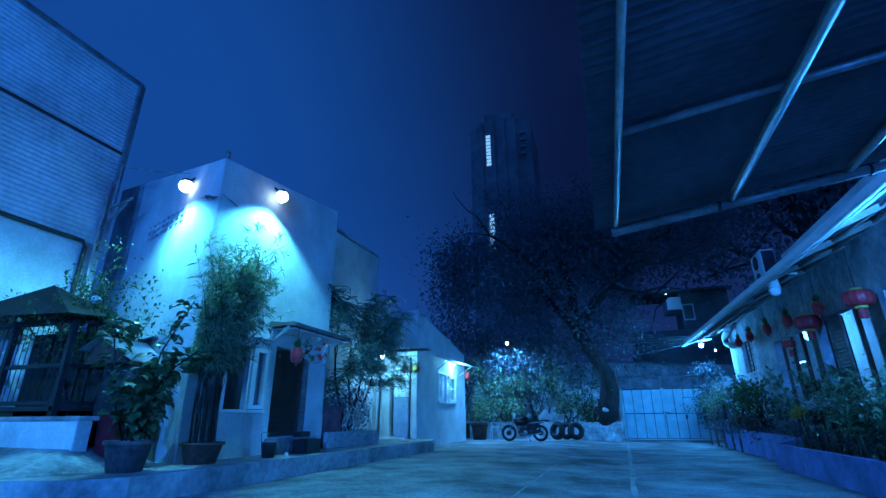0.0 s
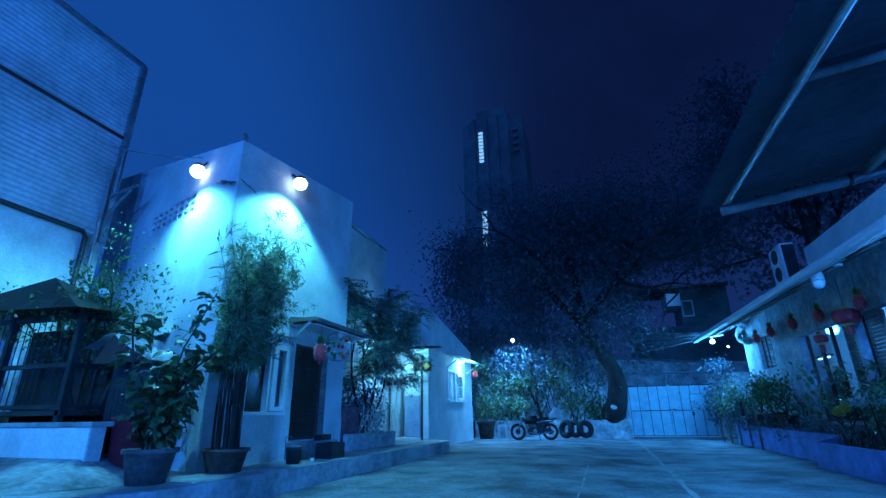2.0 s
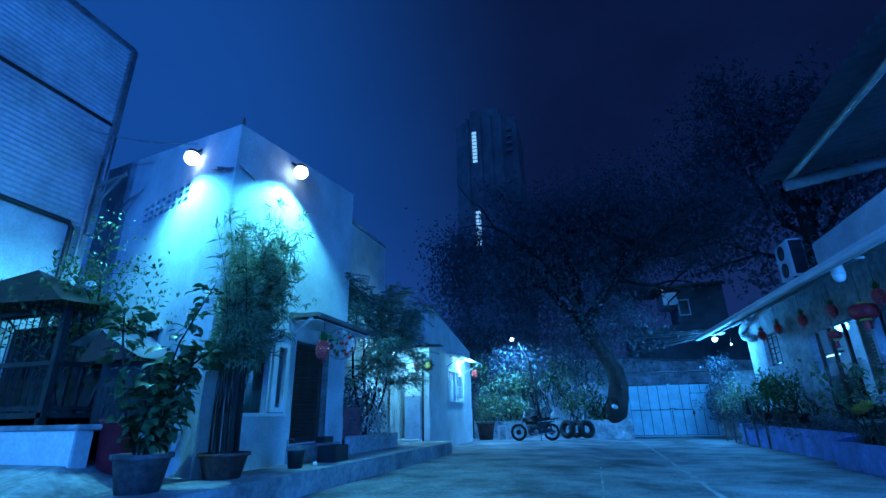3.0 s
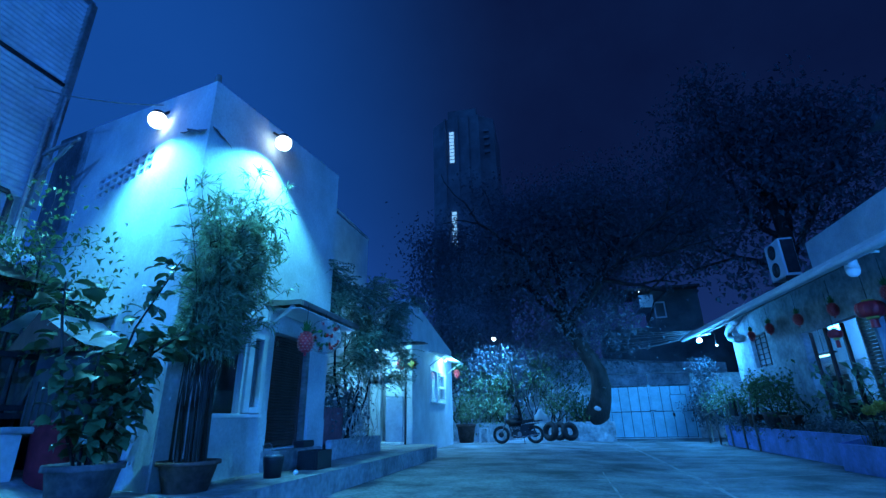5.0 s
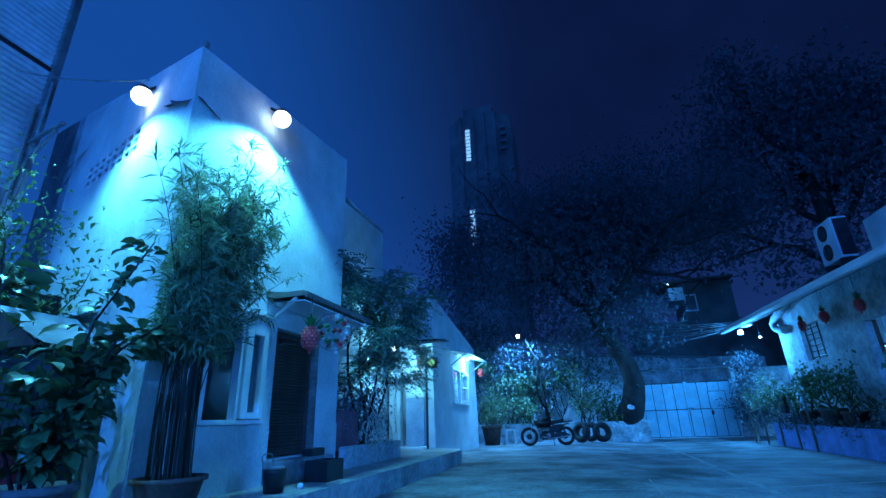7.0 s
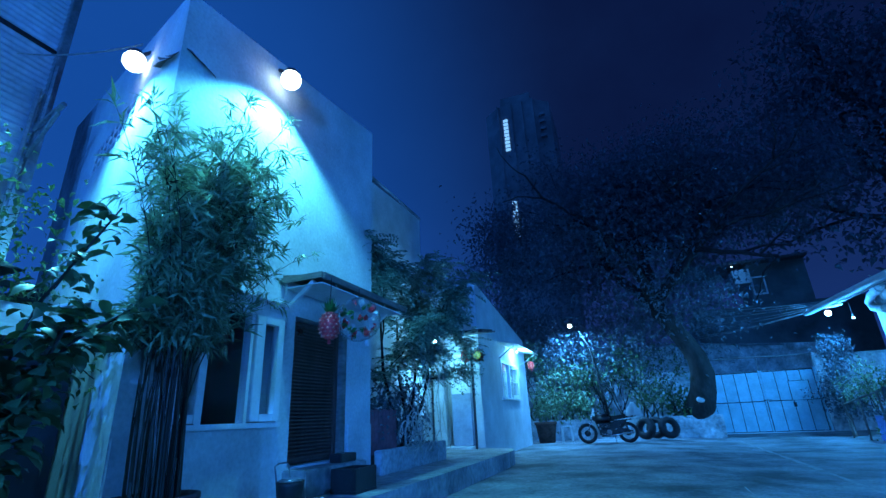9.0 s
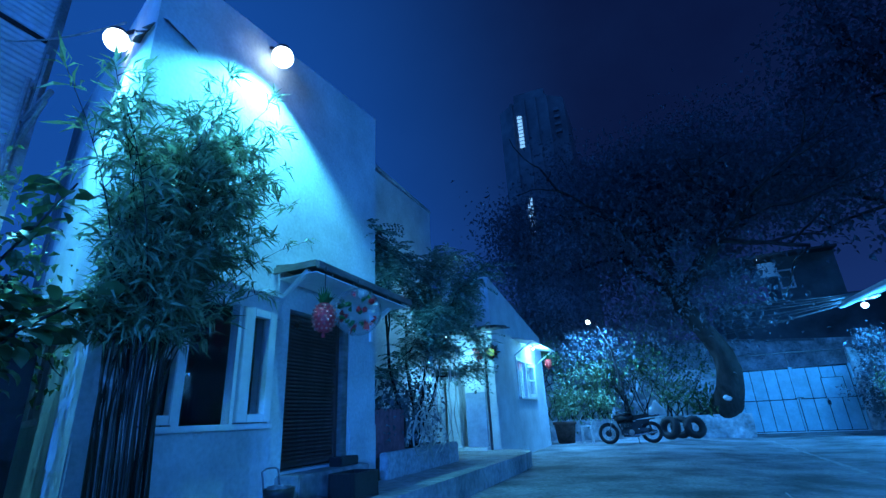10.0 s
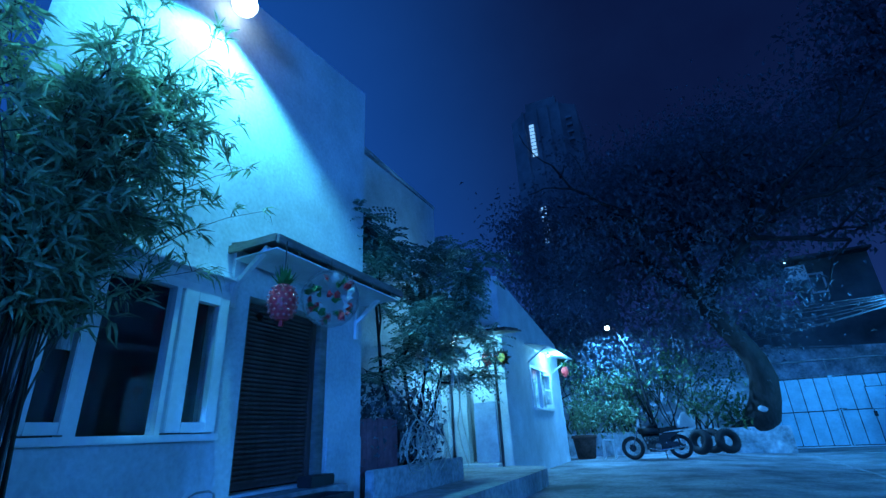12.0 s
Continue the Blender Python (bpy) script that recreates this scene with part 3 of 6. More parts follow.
def flood_lamp(at, foot):
    e = thing("flood_lamp", "switched on floodlight on a short steel arm over the wall", "floodlight", foot, "floodlights of the house")
    part("arm", tube(bmesh.new(), [foot, (foot[0] * 0.4 + at[0] * 0.6, foot[1] * 0.4 + at[1] * 0.6, at[2] + 0.12), (at[0], at[1], at[2] + 0.06)], 0.022, 8), DARKSTEEL, e)
    bm = bmesh.new()
    lathe(bm, [(0.03, 0.13), (0.07, 0.12), (0.095, 0.085), (0.1, 0.06), (0.09, 0.06), (0.06, 0.09)], at, 20)
    part("hood", bm, DARKSTEEL, e, "dark round hood", True)
    bm = bmesh.new()
    bmesh.ops.create_icosphere(bm, subdivisions=3, radius=0.125, matrix=Matrix.Translation((at[0], at[1], at[2] - 0.02)))
    part("lens", bm, LAMP_GLOW, e, "glaring white lens", True)
    return e


flood_lamp(FLOOD_A, on_south(3.0, 0.02, 5.5))
flood_lamp(FLOOD_B, (-5.91, 5.8, 5.5))
bm = bmesh.new()
for s0, s1, z0, z1, d in ((3.62, 3.86, 4.86, 4.82, 0.08), (3.84, 4.02, 4.83, 4.74, 0.1), (4.0, 4.22, 4.76, 4.68, 0.07)):
    hexa(bm, [on_south(s0, -0.004, z0), on_south(s1, -0.004, z1), on_south(s1 - 0.05, -d, z1 - 0.06), on_south(s0 + 0.03, -d, z0 - 0.05)], [on_south(s0, -0.004, z0 + 0.012), on_south(s1, -0.004, z1 + 0.012), on_south(s1 - 0.05, -d, z1 - 0.05), on_south(s0 + 0.03, -d, z0 - 0.04)])
part("broken_flashing", bm, OLDSHEET, house, "torn dark flashing sheet on the wall")
bm = bmesh.new()
for y0, y1, z0, z1, d in ((4.5, 4.7, 4.74, 4.71, 0.08), (4.69, 4.86, 4.72, 4.68, 0.06)):
    hexa(bm, [(-5.916, y0, z0), (-5.916, y1, z1), (-5.92 + d * 0.6, y1, z1 - 0.05), (-5.92 + d, y0, z0 - 0.06)], [(-5.916, y0, z0 + 0.012), (-5.916, y1, z1 + 0.012), (-5.92 + d * 0.6, y1, z1 - 0.04), (-5.92 + d, y0, z0 - 0.05)])
part("broken_flashing", bm, OLDSHEET, house)
part("corner_post", boxed(-6.12, -6.05, 4.6, 4.67, 5.35, 5.72, 0.008), GREYWOOD, house, "short post stub over the corner")
cable = thing("cable", "thin grey cable slung from the warehouse to the floodlight", "cable", (-9.76, 4.75, 6.35))
part("wire", tube(bmesh.new(), [(-9.76 + 2.62 * f, 4.75 + 0.07 * f, 6.35 - 0.8 * f - 0.35 * f * (1 - f)) for f in (k / 8 for k in range(9))], 0.012, 5), STEEL, cable)

# ---- building behind and small house ----
back = thing("annex", "dim plastered two storey annex set back behind the trees", "building", (-7.2, 10.8, 0))
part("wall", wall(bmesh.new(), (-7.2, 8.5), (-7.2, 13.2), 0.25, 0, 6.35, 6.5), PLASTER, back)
# annex rear and roof in the dimmer plaster, shade put into the colour
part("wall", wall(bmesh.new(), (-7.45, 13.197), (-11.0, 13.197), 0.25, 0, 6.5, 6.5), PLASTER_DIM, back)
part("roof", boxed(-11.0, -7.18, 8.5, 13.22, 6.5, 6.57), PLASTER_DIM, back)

cot = thing("small_house", "small plastered house with a lit porch and sloping parapet", "house", (-5.89, 16.5, 0))
bm = wall(bmesh.new(), (-5.89, 13.8), (-5.89, 19.6), 0.22, 0, 4.62, 3.72, [(2.15, 4.35, 1.62, 2.72)])
part("wall", bm, PLASTER, cot, "plain plaster wall with a window")
bm = wall(bmesh.new(), (-7.2, 13.803), (-6.11, 13.803), 0.22, 0, 4.62, 4.62, [(0.33, 1.06, 0.46, 2.72)])
part("wall", bm, PLASTER, cot, "plaster wall with the porch door")
part("wall", wall(bmesh.new(), (-6.11, 19.597), (-9.5, 19.597), 0.2, 0, 3.72, 3.72), PLASTER, cot)
part("wall", wall(bmesh.new(), (-9.5, 13.45), (-7.2, 13.45), 0.2, 0, 3.3, 3.3), PLASTER, cot)
part("wall", wall(bmesh.new(), (-9.5, 19.6), (-9.5, 13.8), 0.2, 0, 3.72, 4.62), PLASTER, cot)
part("roof", hexa(bmesh.new(), [(-9.4, 13.9, 4.3), (-6.0, 13.9, 4.3), (-6.0, 19.5, 3.4), (-9.4, 19.5, 3.4)], [(-9.4, 13.9, 4.4), (-6.0, 13.9, 4.4), (-6.0, 19.5, 3.5), (-9.4, 19.5, 3.5)]), OLDSHEET, cot)
part("band", boxed(-5.89, -5.872, 13.82, 19.6, 0.1, 1.4), PLASTER, cot, "proud lower plaster band")
part("floor_slab", boxed(-9.4, -6.0, 13.9, 19.5, 0.3, 0.45), KERB, cot)
part("inner_wall", boxed(-7.15, -6.15, 14.75, 14.8, 0.45, 3.2), WHITEPAINT, cot, "pale wall inside the lit doorway")
part("shelf", boxed(-7.1, -6.75, 14.45, 14.75, 1.1, 1.15), WHITEPAINT, cot)
d = part("door", boxed(-6.67, -6.15, 13.72, 13.78, 0.47, 1.7, 0.008), DOORPAINT, cot, "half open blue panel door")
part("upper_panel", boxed(-6.67, -6.15, 13.735, 13.775, 1.71, 2.7, 0.008), WHITEPAINT, d)
part("step", boxed(-7.0, -6.05, 13.3, 13.8, 0.41, 0.46, 0.01), WHITEPAINT, cot, "pale door step")
part("porch_post", tube(bmesh.new(), [(-5.98, 13.45, 0.41), (-5.98, 13.45, 2.95)], 0.03, 8), DARKSTEEL, cot, "thin dark porch post")
aw2 = part("awning", hexa(bmesh.new(), [(-7.3, 13.8, 3.18), (-7.3, 12.6, 3.02), (-5.4, 12.6, 3.02), (-5.4, 13.8, 3.18)], [(-7.3, 13.8, 3.22), (-7.3, 12.6, 3.06), (-5.4, 12.6, 3.06), (-5.4, 13.8, 3.22)]), OLDSHEET, cot, "dark sheet awning over the porch")
part("solar_panel", hexa(bmesh.new(), [(-6.4, 12.7, 3.079), (-5.45, 12.7, 3.079), (-5.45, 13.7, 3.212), (-6.4, 13.7, 3.212)], [(-6.4, 12.7, 3.11), (-5.45, 12.7, 3.11), (-5.45, 13.7, 3.243), (-6.4, 13.7, 3.243)]), BLACK, aw2, "dark framed solar panel")
w2 = part("window", boxed(-5.93, -5.80, 15.9, 18.2, 1.56, 1.62, 0.008), WHITEPAINT, cot, "white window with an open casement")
bm = boxed(-5.97, -5.87, 15.95, 18.15, 2.64, 2.72)
for y0, y1 in ((15.95, 16.05), (16.95, 17.05), (18.05, 18.15)):
    box(bm, -5.97, -5.87, y0, y1, 1.62, 2.64)
part("frame", bm, WHITEPAINT, w2)
bm = bmesh.new()
ajar = Matrix.Translation((-5.85, 18.06, 0)) @ Matrix.Rotation(radians(-14), 4, "Z")
for y0, y1, z0, z1 in ((-0.1, 0, 1.64, 2.66), (-1.0, -0.9, 1.64, 2.66), (-0.9, -0.1, 1.64, 1.74), (-0.9, -0.1, 2.56, 2.66), (-0.9, -0.1, 2.13, 2.17)):
    hexa(bm, [ajar @ Vector((x, y, z0)) for x, y in ((0, y0), (0.04, y0), (0.04, y1), (0, y1))], [ajar @ Vector((x, y, z1)) for x, y in ((0, y0), (0.04, y0), (0.04, y1), (0, y1))])
part("casement", bm, WHITEPAINT, w2, "white casement standing ajar")
for y0, y1 in ((16.05, 16.95), (17.05, 18.05)):
    p = part("pane", boxed(-5.93, -5.924, y0, y1, 1.62, 2.64), WINDOWGLASS, w2)
    p.visible_shadow = False
part("blind", boxed(-6.08, -6.06, 15.95, 18.15, 1.6, 2.7), WHITEPAINT, w2, "pale blind behind the panes")
aw3 = part("awning", hexa(bmesh.new(), [(-5.88, 15.7, 3.22), (-5.25, 15.7, 3.1), (-5.25, 18.9, 3.1), (-5.88, 18.9, 3.22)], [(-5.88, 15.7, 3.25), (-5.25, 15.7, 3.13), (-5.25, 18.9, 3.13), (-5.88, 18.9, 3.25)]), WHITEPAINT, cot, "pale sheet awning over the window")
for y in (15.8, 18.7):
    part("strut", tube(bmesh.new(), [(-5.87, y, 2.75), (-5.35, y, 3.1)], 0.02, 6), WHITEPAINT, aw3)


def bulb(at, label, r=0.06, mat=None):
    e = thing("light_bulb", label, "lamp", at)
    bm = bmesh.new()
    bmesh.ops.create_icosphere(bm, subdivisions=3, radius=r, matrix=Matrix.Translation(at))
    part("globe", bm, mat or BULB_GLOW, e, "glaring bulb", True)
    part("socket", tube(bmesh.new(), [(at[0], at[1], at[2] + r * 0.8), (at[0], at[1], at[2] + r + 0.08)], 0.025, 8), BLACK, e)
    return e


bulb((-6.66, 12.72, 2.92), "lit bare bulb under the porch awning")
bulb((-5.62, 17.2, 3.06), "lit bare bulb under the window awning", 0.035)
flood_lamp((-9.35, -0.6, 5.0), (-9.88, -0.6, 5.2))
# unseen floodlight added on the rear wall as body of the yard's fill
flood_lamp((-1.2, -8.78, 4.45), (-1.2, -9.15, 4.1))

# ---- back wall, gate and what lies beyond ----
bm = wall(bmesh.new(), (-9.5, 25.6), (0.72, 25.6), 0.2, 0, 3.05, 2.55)
structure("wall_back", bm, STAINED, "tall stained whitewashed boundary wall", "wall")
bm = wall(bmesh.new(), (4.75, 25.6), (12, 25.6), 0.2, 0, 2.9, 2.9)
structure("wall_back", bm, STAINED, "stained boundary wall beside the gate", "wall")
fence = thing("wire_fence", "thin wire fence on top of the boundary wall", "fence", (-4, 25.7, 3))
for k in range(21):
    x = -9.3 + k * 0.5
    zt = 3.05 - 0.5 * (x + 9.5) / 10.2
    part("post", tube(bmesh.new(), [(x, 25.7, zt), (x, 25.7, zt + 0.85)], 0.018, 5), STEEL, fence)
for k in range(4):
    part("wire", tube(bmesh.new(), [(-9.4, 25.7, 3.2 + 0.2 * k), (0.7, 25.7, 2.7 + 0.2 * k)], 0.008, 4), STEEL, fence)

gate = thing("metal_gate", "closed blue-white sheet metal double gate with a wicket", "gate", (2.6, 25.45, 0))
panel_mesh = bpy.data.meshes.new("panel")
bm = boxed(0, 0.425, 0, 0.02, 0, 1.125, 0.006)
bm.to_mesh(panel_mesh)
bm.free()
panel_mesh.materials.append(GATEPAINT)
for row, z in enumerate((0.06, 1.22)):
    for k in range(8):
        s = new("panel", panel_mesh)
        s.parent = gate
        s.matrix_parent_inverse = Matrix.Translation(-Vector(gate.location))
        s.location = (0.86 + k * 0.452 + (0.1 if k > 3 else 0), 25.44, z)
part("backing", boxed(0.84, 4.58, 25.475, 25.49, 0.05, 2.36), DARKSTEEL, gate, "dark backing seen in the joints")
for x0, x1 in ((0.74, 0.84), (2.66, 2.72), (2.73, 2.79), (4.58, 4.68)):
    part("stile", boxed(x0, x1, 25.41, 25.47, 0.04, 2.42, 0.006), GATEPAINT, gate)
for z in (0.03, 1.185, 2.36):
    part("rail", boxed(0.84, 4.58, 25.45, 25.47, z, z + 0.045, 0.004), DARKSTEEL, gate)
part("sill", boxed(0.76, 4.66, 25.33, 25.4, 0.0, 0.035, 0.006), WHITEPAINT, gate, "pale worn sill under the gate")
wk = part("wicket", boxed(3.62, 4.3, 25.405, 25.425, 1.2, 1.93, 0.004), GATEPAINT, gate, "small wicket panel")
for x0, x1, z0, z1 in ((3.6, 3.62, 1.2, 1.95), (4.3, 4.32, 1.2, 1.95), (3.6, 4.32, 1.93, 1.95)):
    part("wicket_trim", boxed(x0, x1, 25.395, 25.428, z0, z1), DARKSTEEL, gate)
part("latch", boxed(2.6, 2.9, 25.38, 25.4, 1.23, 1.26, 0.004), DARKSTEEL, gate, "dark bolt")
part("latch", boxed(3.6, 3.7, 25.36, 25.4, 0.95, 1.12, 0.006), DARKSTEEL, gate)
part("drop_bolt", tube(bmesh.new(), [(2.72, 25.39, 0.05), (2.72, 25.39, 1.2)], 0.015, 6), DARKSTEEL, gate)
bm = tube(bmesh.new(), [(0.74, 25.5, 3.0), (4.7, 25.5, 2.96)], 0.04, 8)
for x in (0.74, 2.72, 4.7):
    tube(bm, [(x, 25.5, 2.4), (x, 25.5, 3.0)], 0.035, 8)
part("top_rail", bm, STEEL, gate, "grey pipe frame over the gate")
part("gate_post", boxed(0.55, 0.74, 25.38, 25.6, 0, 2.6, 0.01), STAINED, gate)
part("gate_post", boxed(4.7, 4.9, 25.38, 25.6, 0, 3.0, 0.01), STAINED, gate)

# raised bed along the back wall
bm = wall(bmesh.new(), (-6.3, 21.75), (0.62, 22.6), 0.2, 0, 0.86, 0.82)
structure("bed_wall", bm, STAINED, "low whitewashed wall of the raised bed", "low wall")
bm = wall(bmesh.new(), (0.62, 22.62), (0.66, 25.55), 0.15, 0, 0.8, 0.8)
structure("bed_wall", bm, STAINED, "end of the low whitewashed bed wall", "low wall")
bm = hexa(bmesh.new(), [(-9, 21.95, 0), (0.45, 22.8, 0), (0.45, 25.58, 0), (-9, 25.58, 0)], [(-9, 21.95, 0.78), (0.45, 22.8, 0.74), (0.45, 25.58, 0.74), (-9, 25.58, 0.78)])
structure("bed_soil", bm, SOIL, "dark soil of the raised bed", "soil")

# iron pickets on the back wall
pk = thing("wall_pickets", "row of dark iron pickets along the back wall top", "railing", (-4.8, 25.7, 3.2))
for k in range(26):
    part("picket", tube(bmesh.new(), [(-6.4 + k * 0.11, 25.66, 3.1), (-6.4 + k * 0.11, 25.66, 3.85 - 0.02 * k)], 0.014, 4), DARKSTEEL, pk)
part("rail", boxed(-6.45, -3.55, 25.65, 25.67, 3.3, 3.33), DARKSTEEL, pk)

# neighbours beyond
nb = thing("neighbour_house", "dark hillside house with one pale wall and a framed window", "house", (6.0, 38, 0))
part("wall", boxed(2.5, 12, 37.5, 42, 0, 7.2), HILL, nb, "dark lower storeys")
part("wall", boxed(5.2, 6.2, 37.3, 40, 8.7, 9.65), PLASTER, nb, "pale upper wall")
part("roof", boxed(2.2, 9.5, 36.9, 41, 10.0, 10.15), OLDSHEET, nb)
part("wall", boxed(6.2, 9.5, 37.8, 41, 7.0, 10.0), HILL, nb, "dark upper storey")
w = part("window", boxed(6.25, 7.05, 37.66, 37.74, 7.9, 8.0), WHITEPAINT, nb)
for a in ((6.25, 6.33, 8.0, 9.05), (6.97, 7.05, 8.0, 9.05), (6.25, 7.05, 9.05, 9.15)):
    part("frame", boxed(a[0], a[1], 37.66, 37.74, a[2], a[3]), WHITEPAINT, w)
part("bulb", lathe(bmesh.new(), [(0.01, 0.03), (0.03, 0.01), (0.03, -0.01), (0.01, -0.03)], (5.2, 36.95, 9.85), 10), BULB_GLOW, nb, "lamp added under the roof to brighten the pale wall")
part("condenser", boxed(1.2, 2.0, 28.3, 28.9, 7.4, 8.0, 0.02), PLASTER_DIM, nb)
lane = thing("lane_wall", "stained wall and pipe roof across the lane behind the gate", "wall", (3, 33, 0))
part("wall", wall(bmesh.new(), (-6, 33), (9, 33.6), 0.3, 0, 4.9, 4.1), STAINED, lane)
part("coping", tube(bmesh.new(), [(-1.0, 32.9, 4.75), (5.8, 32.9, 4.15)], 0.06, 6), STEEL, lane)
hill = bmesh.new()
gxs = np.linspace(-60, 60, 49)
gys = np.linspace(45, 110, 27)
hv = [[hill.verts.new((x, y, (y - 45) * 0.16 + 3.0 * noise.noise(Vector((x * 0.09, y * 0.09, 2.0))) - 0.5)) for x in gxs] for y in gys]
for a, b in zip(hv, hv[1:]):
    for i in range(len(gxs) - 1):
        hill.faces.new((a[i], a[i + 1], b[i + 1], b[i]))
structure("backdrop_hill", hill, HILL, "dark wooded rise behind the lane", "hill", True)

tower = thing("tower_block", "dark far tower with two lit stair windows strips", "tower", (-15, 78, 0))
bm = prism(bmesh.new(), [(-20.2, 77), (-17.4, 75), (-11.0, 75), (-8.2, 77), (-8.2, 88), (-20.2, 88)], 0, 55.5)
prism(bm, [(-17.0, 76), (-11.4, 76), (-11.4, 86), (-17.0, 86)], 55.5, 58)
part("wall", bm, TOWERWALL, tower)
stair_mesh = bpy.data.meshes.new("stair_window")
bm = boxed(-0.42, 0.42, -0.06, 0, 0, 0.55)
bm.to_mesh(stair_mesh)
bm.free()
stair_mesh.materials.append(FAR_GLOW)
for z0, n, x in ((29.2, 9, -16.06), (45.9, 9, -16.15)):
    for k in range(n):
        s = new("stair_window", stair_mesh)
        s.parent = tower
        s.matrix_parent_inverse = Matrix.Translation(-Vector(tower.location))
        s.location = (x, 74.98, z0 + k * 0.76)
for z in (47.0, 48.5, 50.0, 51.5):
    part("balcony", boxed(-10.0, -9.0, 74.6, 75.3, z, z + 0.5), TOWERWALL, tower)
for x in (-17.4, -15.0, -13.0, -11.0):
    part("pier", boxed(x - 0.2, x + 0.2, 74.6, 75.0, 20, 55.5), TOWERWALL, tower)

# ---- planted side and long building ----
bm = wall(bmesh.new(), (3.3, -4.0), (3.32, 11.0), -0.14, -0.05, 0.42, 0.47)
structure("bed_wall", bm, BLUEPAINT, "low blue painted wall of the long flower bed", "low wall")
bm = wall(bmesh.new(), (3.7, 11.0), (4.0, 19.6), -0.14, -0.05, 0.6, 0.66)
structure("bed_wall", bm, BLUEPAINT, "low blue painted bed wall stepping back", "low wall")
bm = wall(bmesh.new(), (3.32, 11.06), (3.82, 11.06), -0.12, -0.05, 0.47, 0.6)
structure("bed_wall", bm, BLUEPAINT, "short return of the blue bed wall", "low wall")
bm = hexa(bmesh.new(), [(3.44, -4, 0), (4.88, -4, 0), (4.88, 11, 0), (3.46, 11, 0)], [(3.44, -4, 0.36), (4.88, -4, 0.36), (4.88, 11, 0.38), (3.46, 11, 0.38)])
hexa(bm, [(3.84, 11.06, 0), (4.88, 11.06, 0), (4.88, 19.6, 0), (4.14, 19.6, 0)], [(3.84, 11.06, 0.54), (4.88, 11.06, 0.54), (4.88, 19.6, 0.56), (4.14, 19.6, 0.56)])
structure("bed_soil", bm, SOIL, "dark soil of the long flower bed", "soil")

hall = thing("long_building", "long low building with a lean-to roof, shutters and lit rooms", "building", (4.9, 10, 0))
bm = wall(bmesh.new(), (4.9, 19.1), (4.9, -5), -0.2, 0, 4.3, 4.3, [(1.55, 2.8, 2.4, 3.4), (4.85, 7.75, 0.8, 3.0), (7.85, 10.6, 0.8, 3.0), (10.8, 14.8, 0.8, 3.0)])
part("wall", bm, HALLWALL, hall, "peeling plaster wall")
part("pier", boxed(4.72, 4.9, 14.3, 15.7, 0.3, 3.7, 0.02), FLAKING, hall, "stained pier of flaking plaster")
part("facing", boxed(4.87, 4.897, 17.6, 19.08, 0.45, 3.7), STAINED, hall, "pale painted bay beside the barred window")
part("facing", boxed(4.87, 4.897, 15.72, 16.25, 0.45, 3.7), STAINED, hall)
part("facing", boxed(4.87, 4.897, 16.252, 17.598, 0.45, 2.33), STAINED, hall)
part("facing", boxed(4.87, 4.897, 16.252, 17.598, 3.42, 3.7), STAINED, hall)
part("lintel", boxed(4.86, 4.897, 4.2, 14.2, 3.02, 3.4), PLASTER, hall, "pale lintel band over the openings")
part("wall", wall(bmesh.new(), (5.1, 19.097), (9.5, 19.097), -0.2, 0, 4.3, 4.3), PLASTER, hall)
part("wall", wall(bmesh.new(), (9.5, 19.1), (9.5, -5), -0.2, 0, 4.3, 4.3), PLASTER, hall)
part("floor_slab", boxed(5.1, 9.3, -5, 18.9, 0.3, 0.4), KERB, hall)
part("ceiling_slab", boxed(5.1, 9.3, -5, 18.9, 4.0, 4.1), PLASTER, hall)
part("partition", boxed(6.6, 6.7, 11.5, 18.5, 0.4, 4.0), PLASTER, hall, "pale inner wall")
part("partition", boxed(6.6, 6.7, 4.0, 11.4, 0.4, 4.0), PLASTER, hall)
bm, rows = bmesh.new(), []
for i in range(0, 24 * 40 + 1):
    y = -5 + i * 25.0 / 960
    lift = 0.3 * (y - 6) / 13 if y > 6 else 0
    w_ = 0.016 * math.sin(math.tau * y / 0.16)
    rows.append([bm.verts.new((x, y, z + w_ + lift * f)) for x, z, f in ((3.36, 3.52, 1.0), (5.65, 4.55, 0.3))])
for a, b in zip(rows, rows[1:]):
    bm.faces.new((a[0], b[0], b[1], a[1]))
part("roof", bm, OLDSHEET, hall, "corrugated lean-to roof", True)
for i in range(10):
    y0, y1 = -5 + i * 2.5, -5 + (i + 1) * 2.5 - 0.012
    l0, l1 = (0.3 * (y - 6) / 13 if y > 6 else 0 for y in (y0, y1))
    bm = hexa(bmesh.new(), [(3.30, y0, 3.38 + l0), (3.34, y0, 3.38 + l0), (3.34, y1, 3.38 + l1), (3.30, y1, 3.38 + l1)], [(3.30, y0, 3.58 + l0), (3.34, y0, 3.58 + l0), (3.34, y1, 3.58 + l1), (3.30, y1, 3.58 + l1)])
    part("fascia_board", bm, WHITEPAINT, hall, "pale fascia board along the eave")
bm = tube(bmesh.new(), [(3.22, y, 3.42 + (0.3 * (y - 6) / 13 if y > 6 else 0)) for y in (-5, 0, 6, 10, 14, 19.9)], 0.06, 8)
part("gutter", bm, WHITEPAINT, hall, "pale gutter pipe", True)
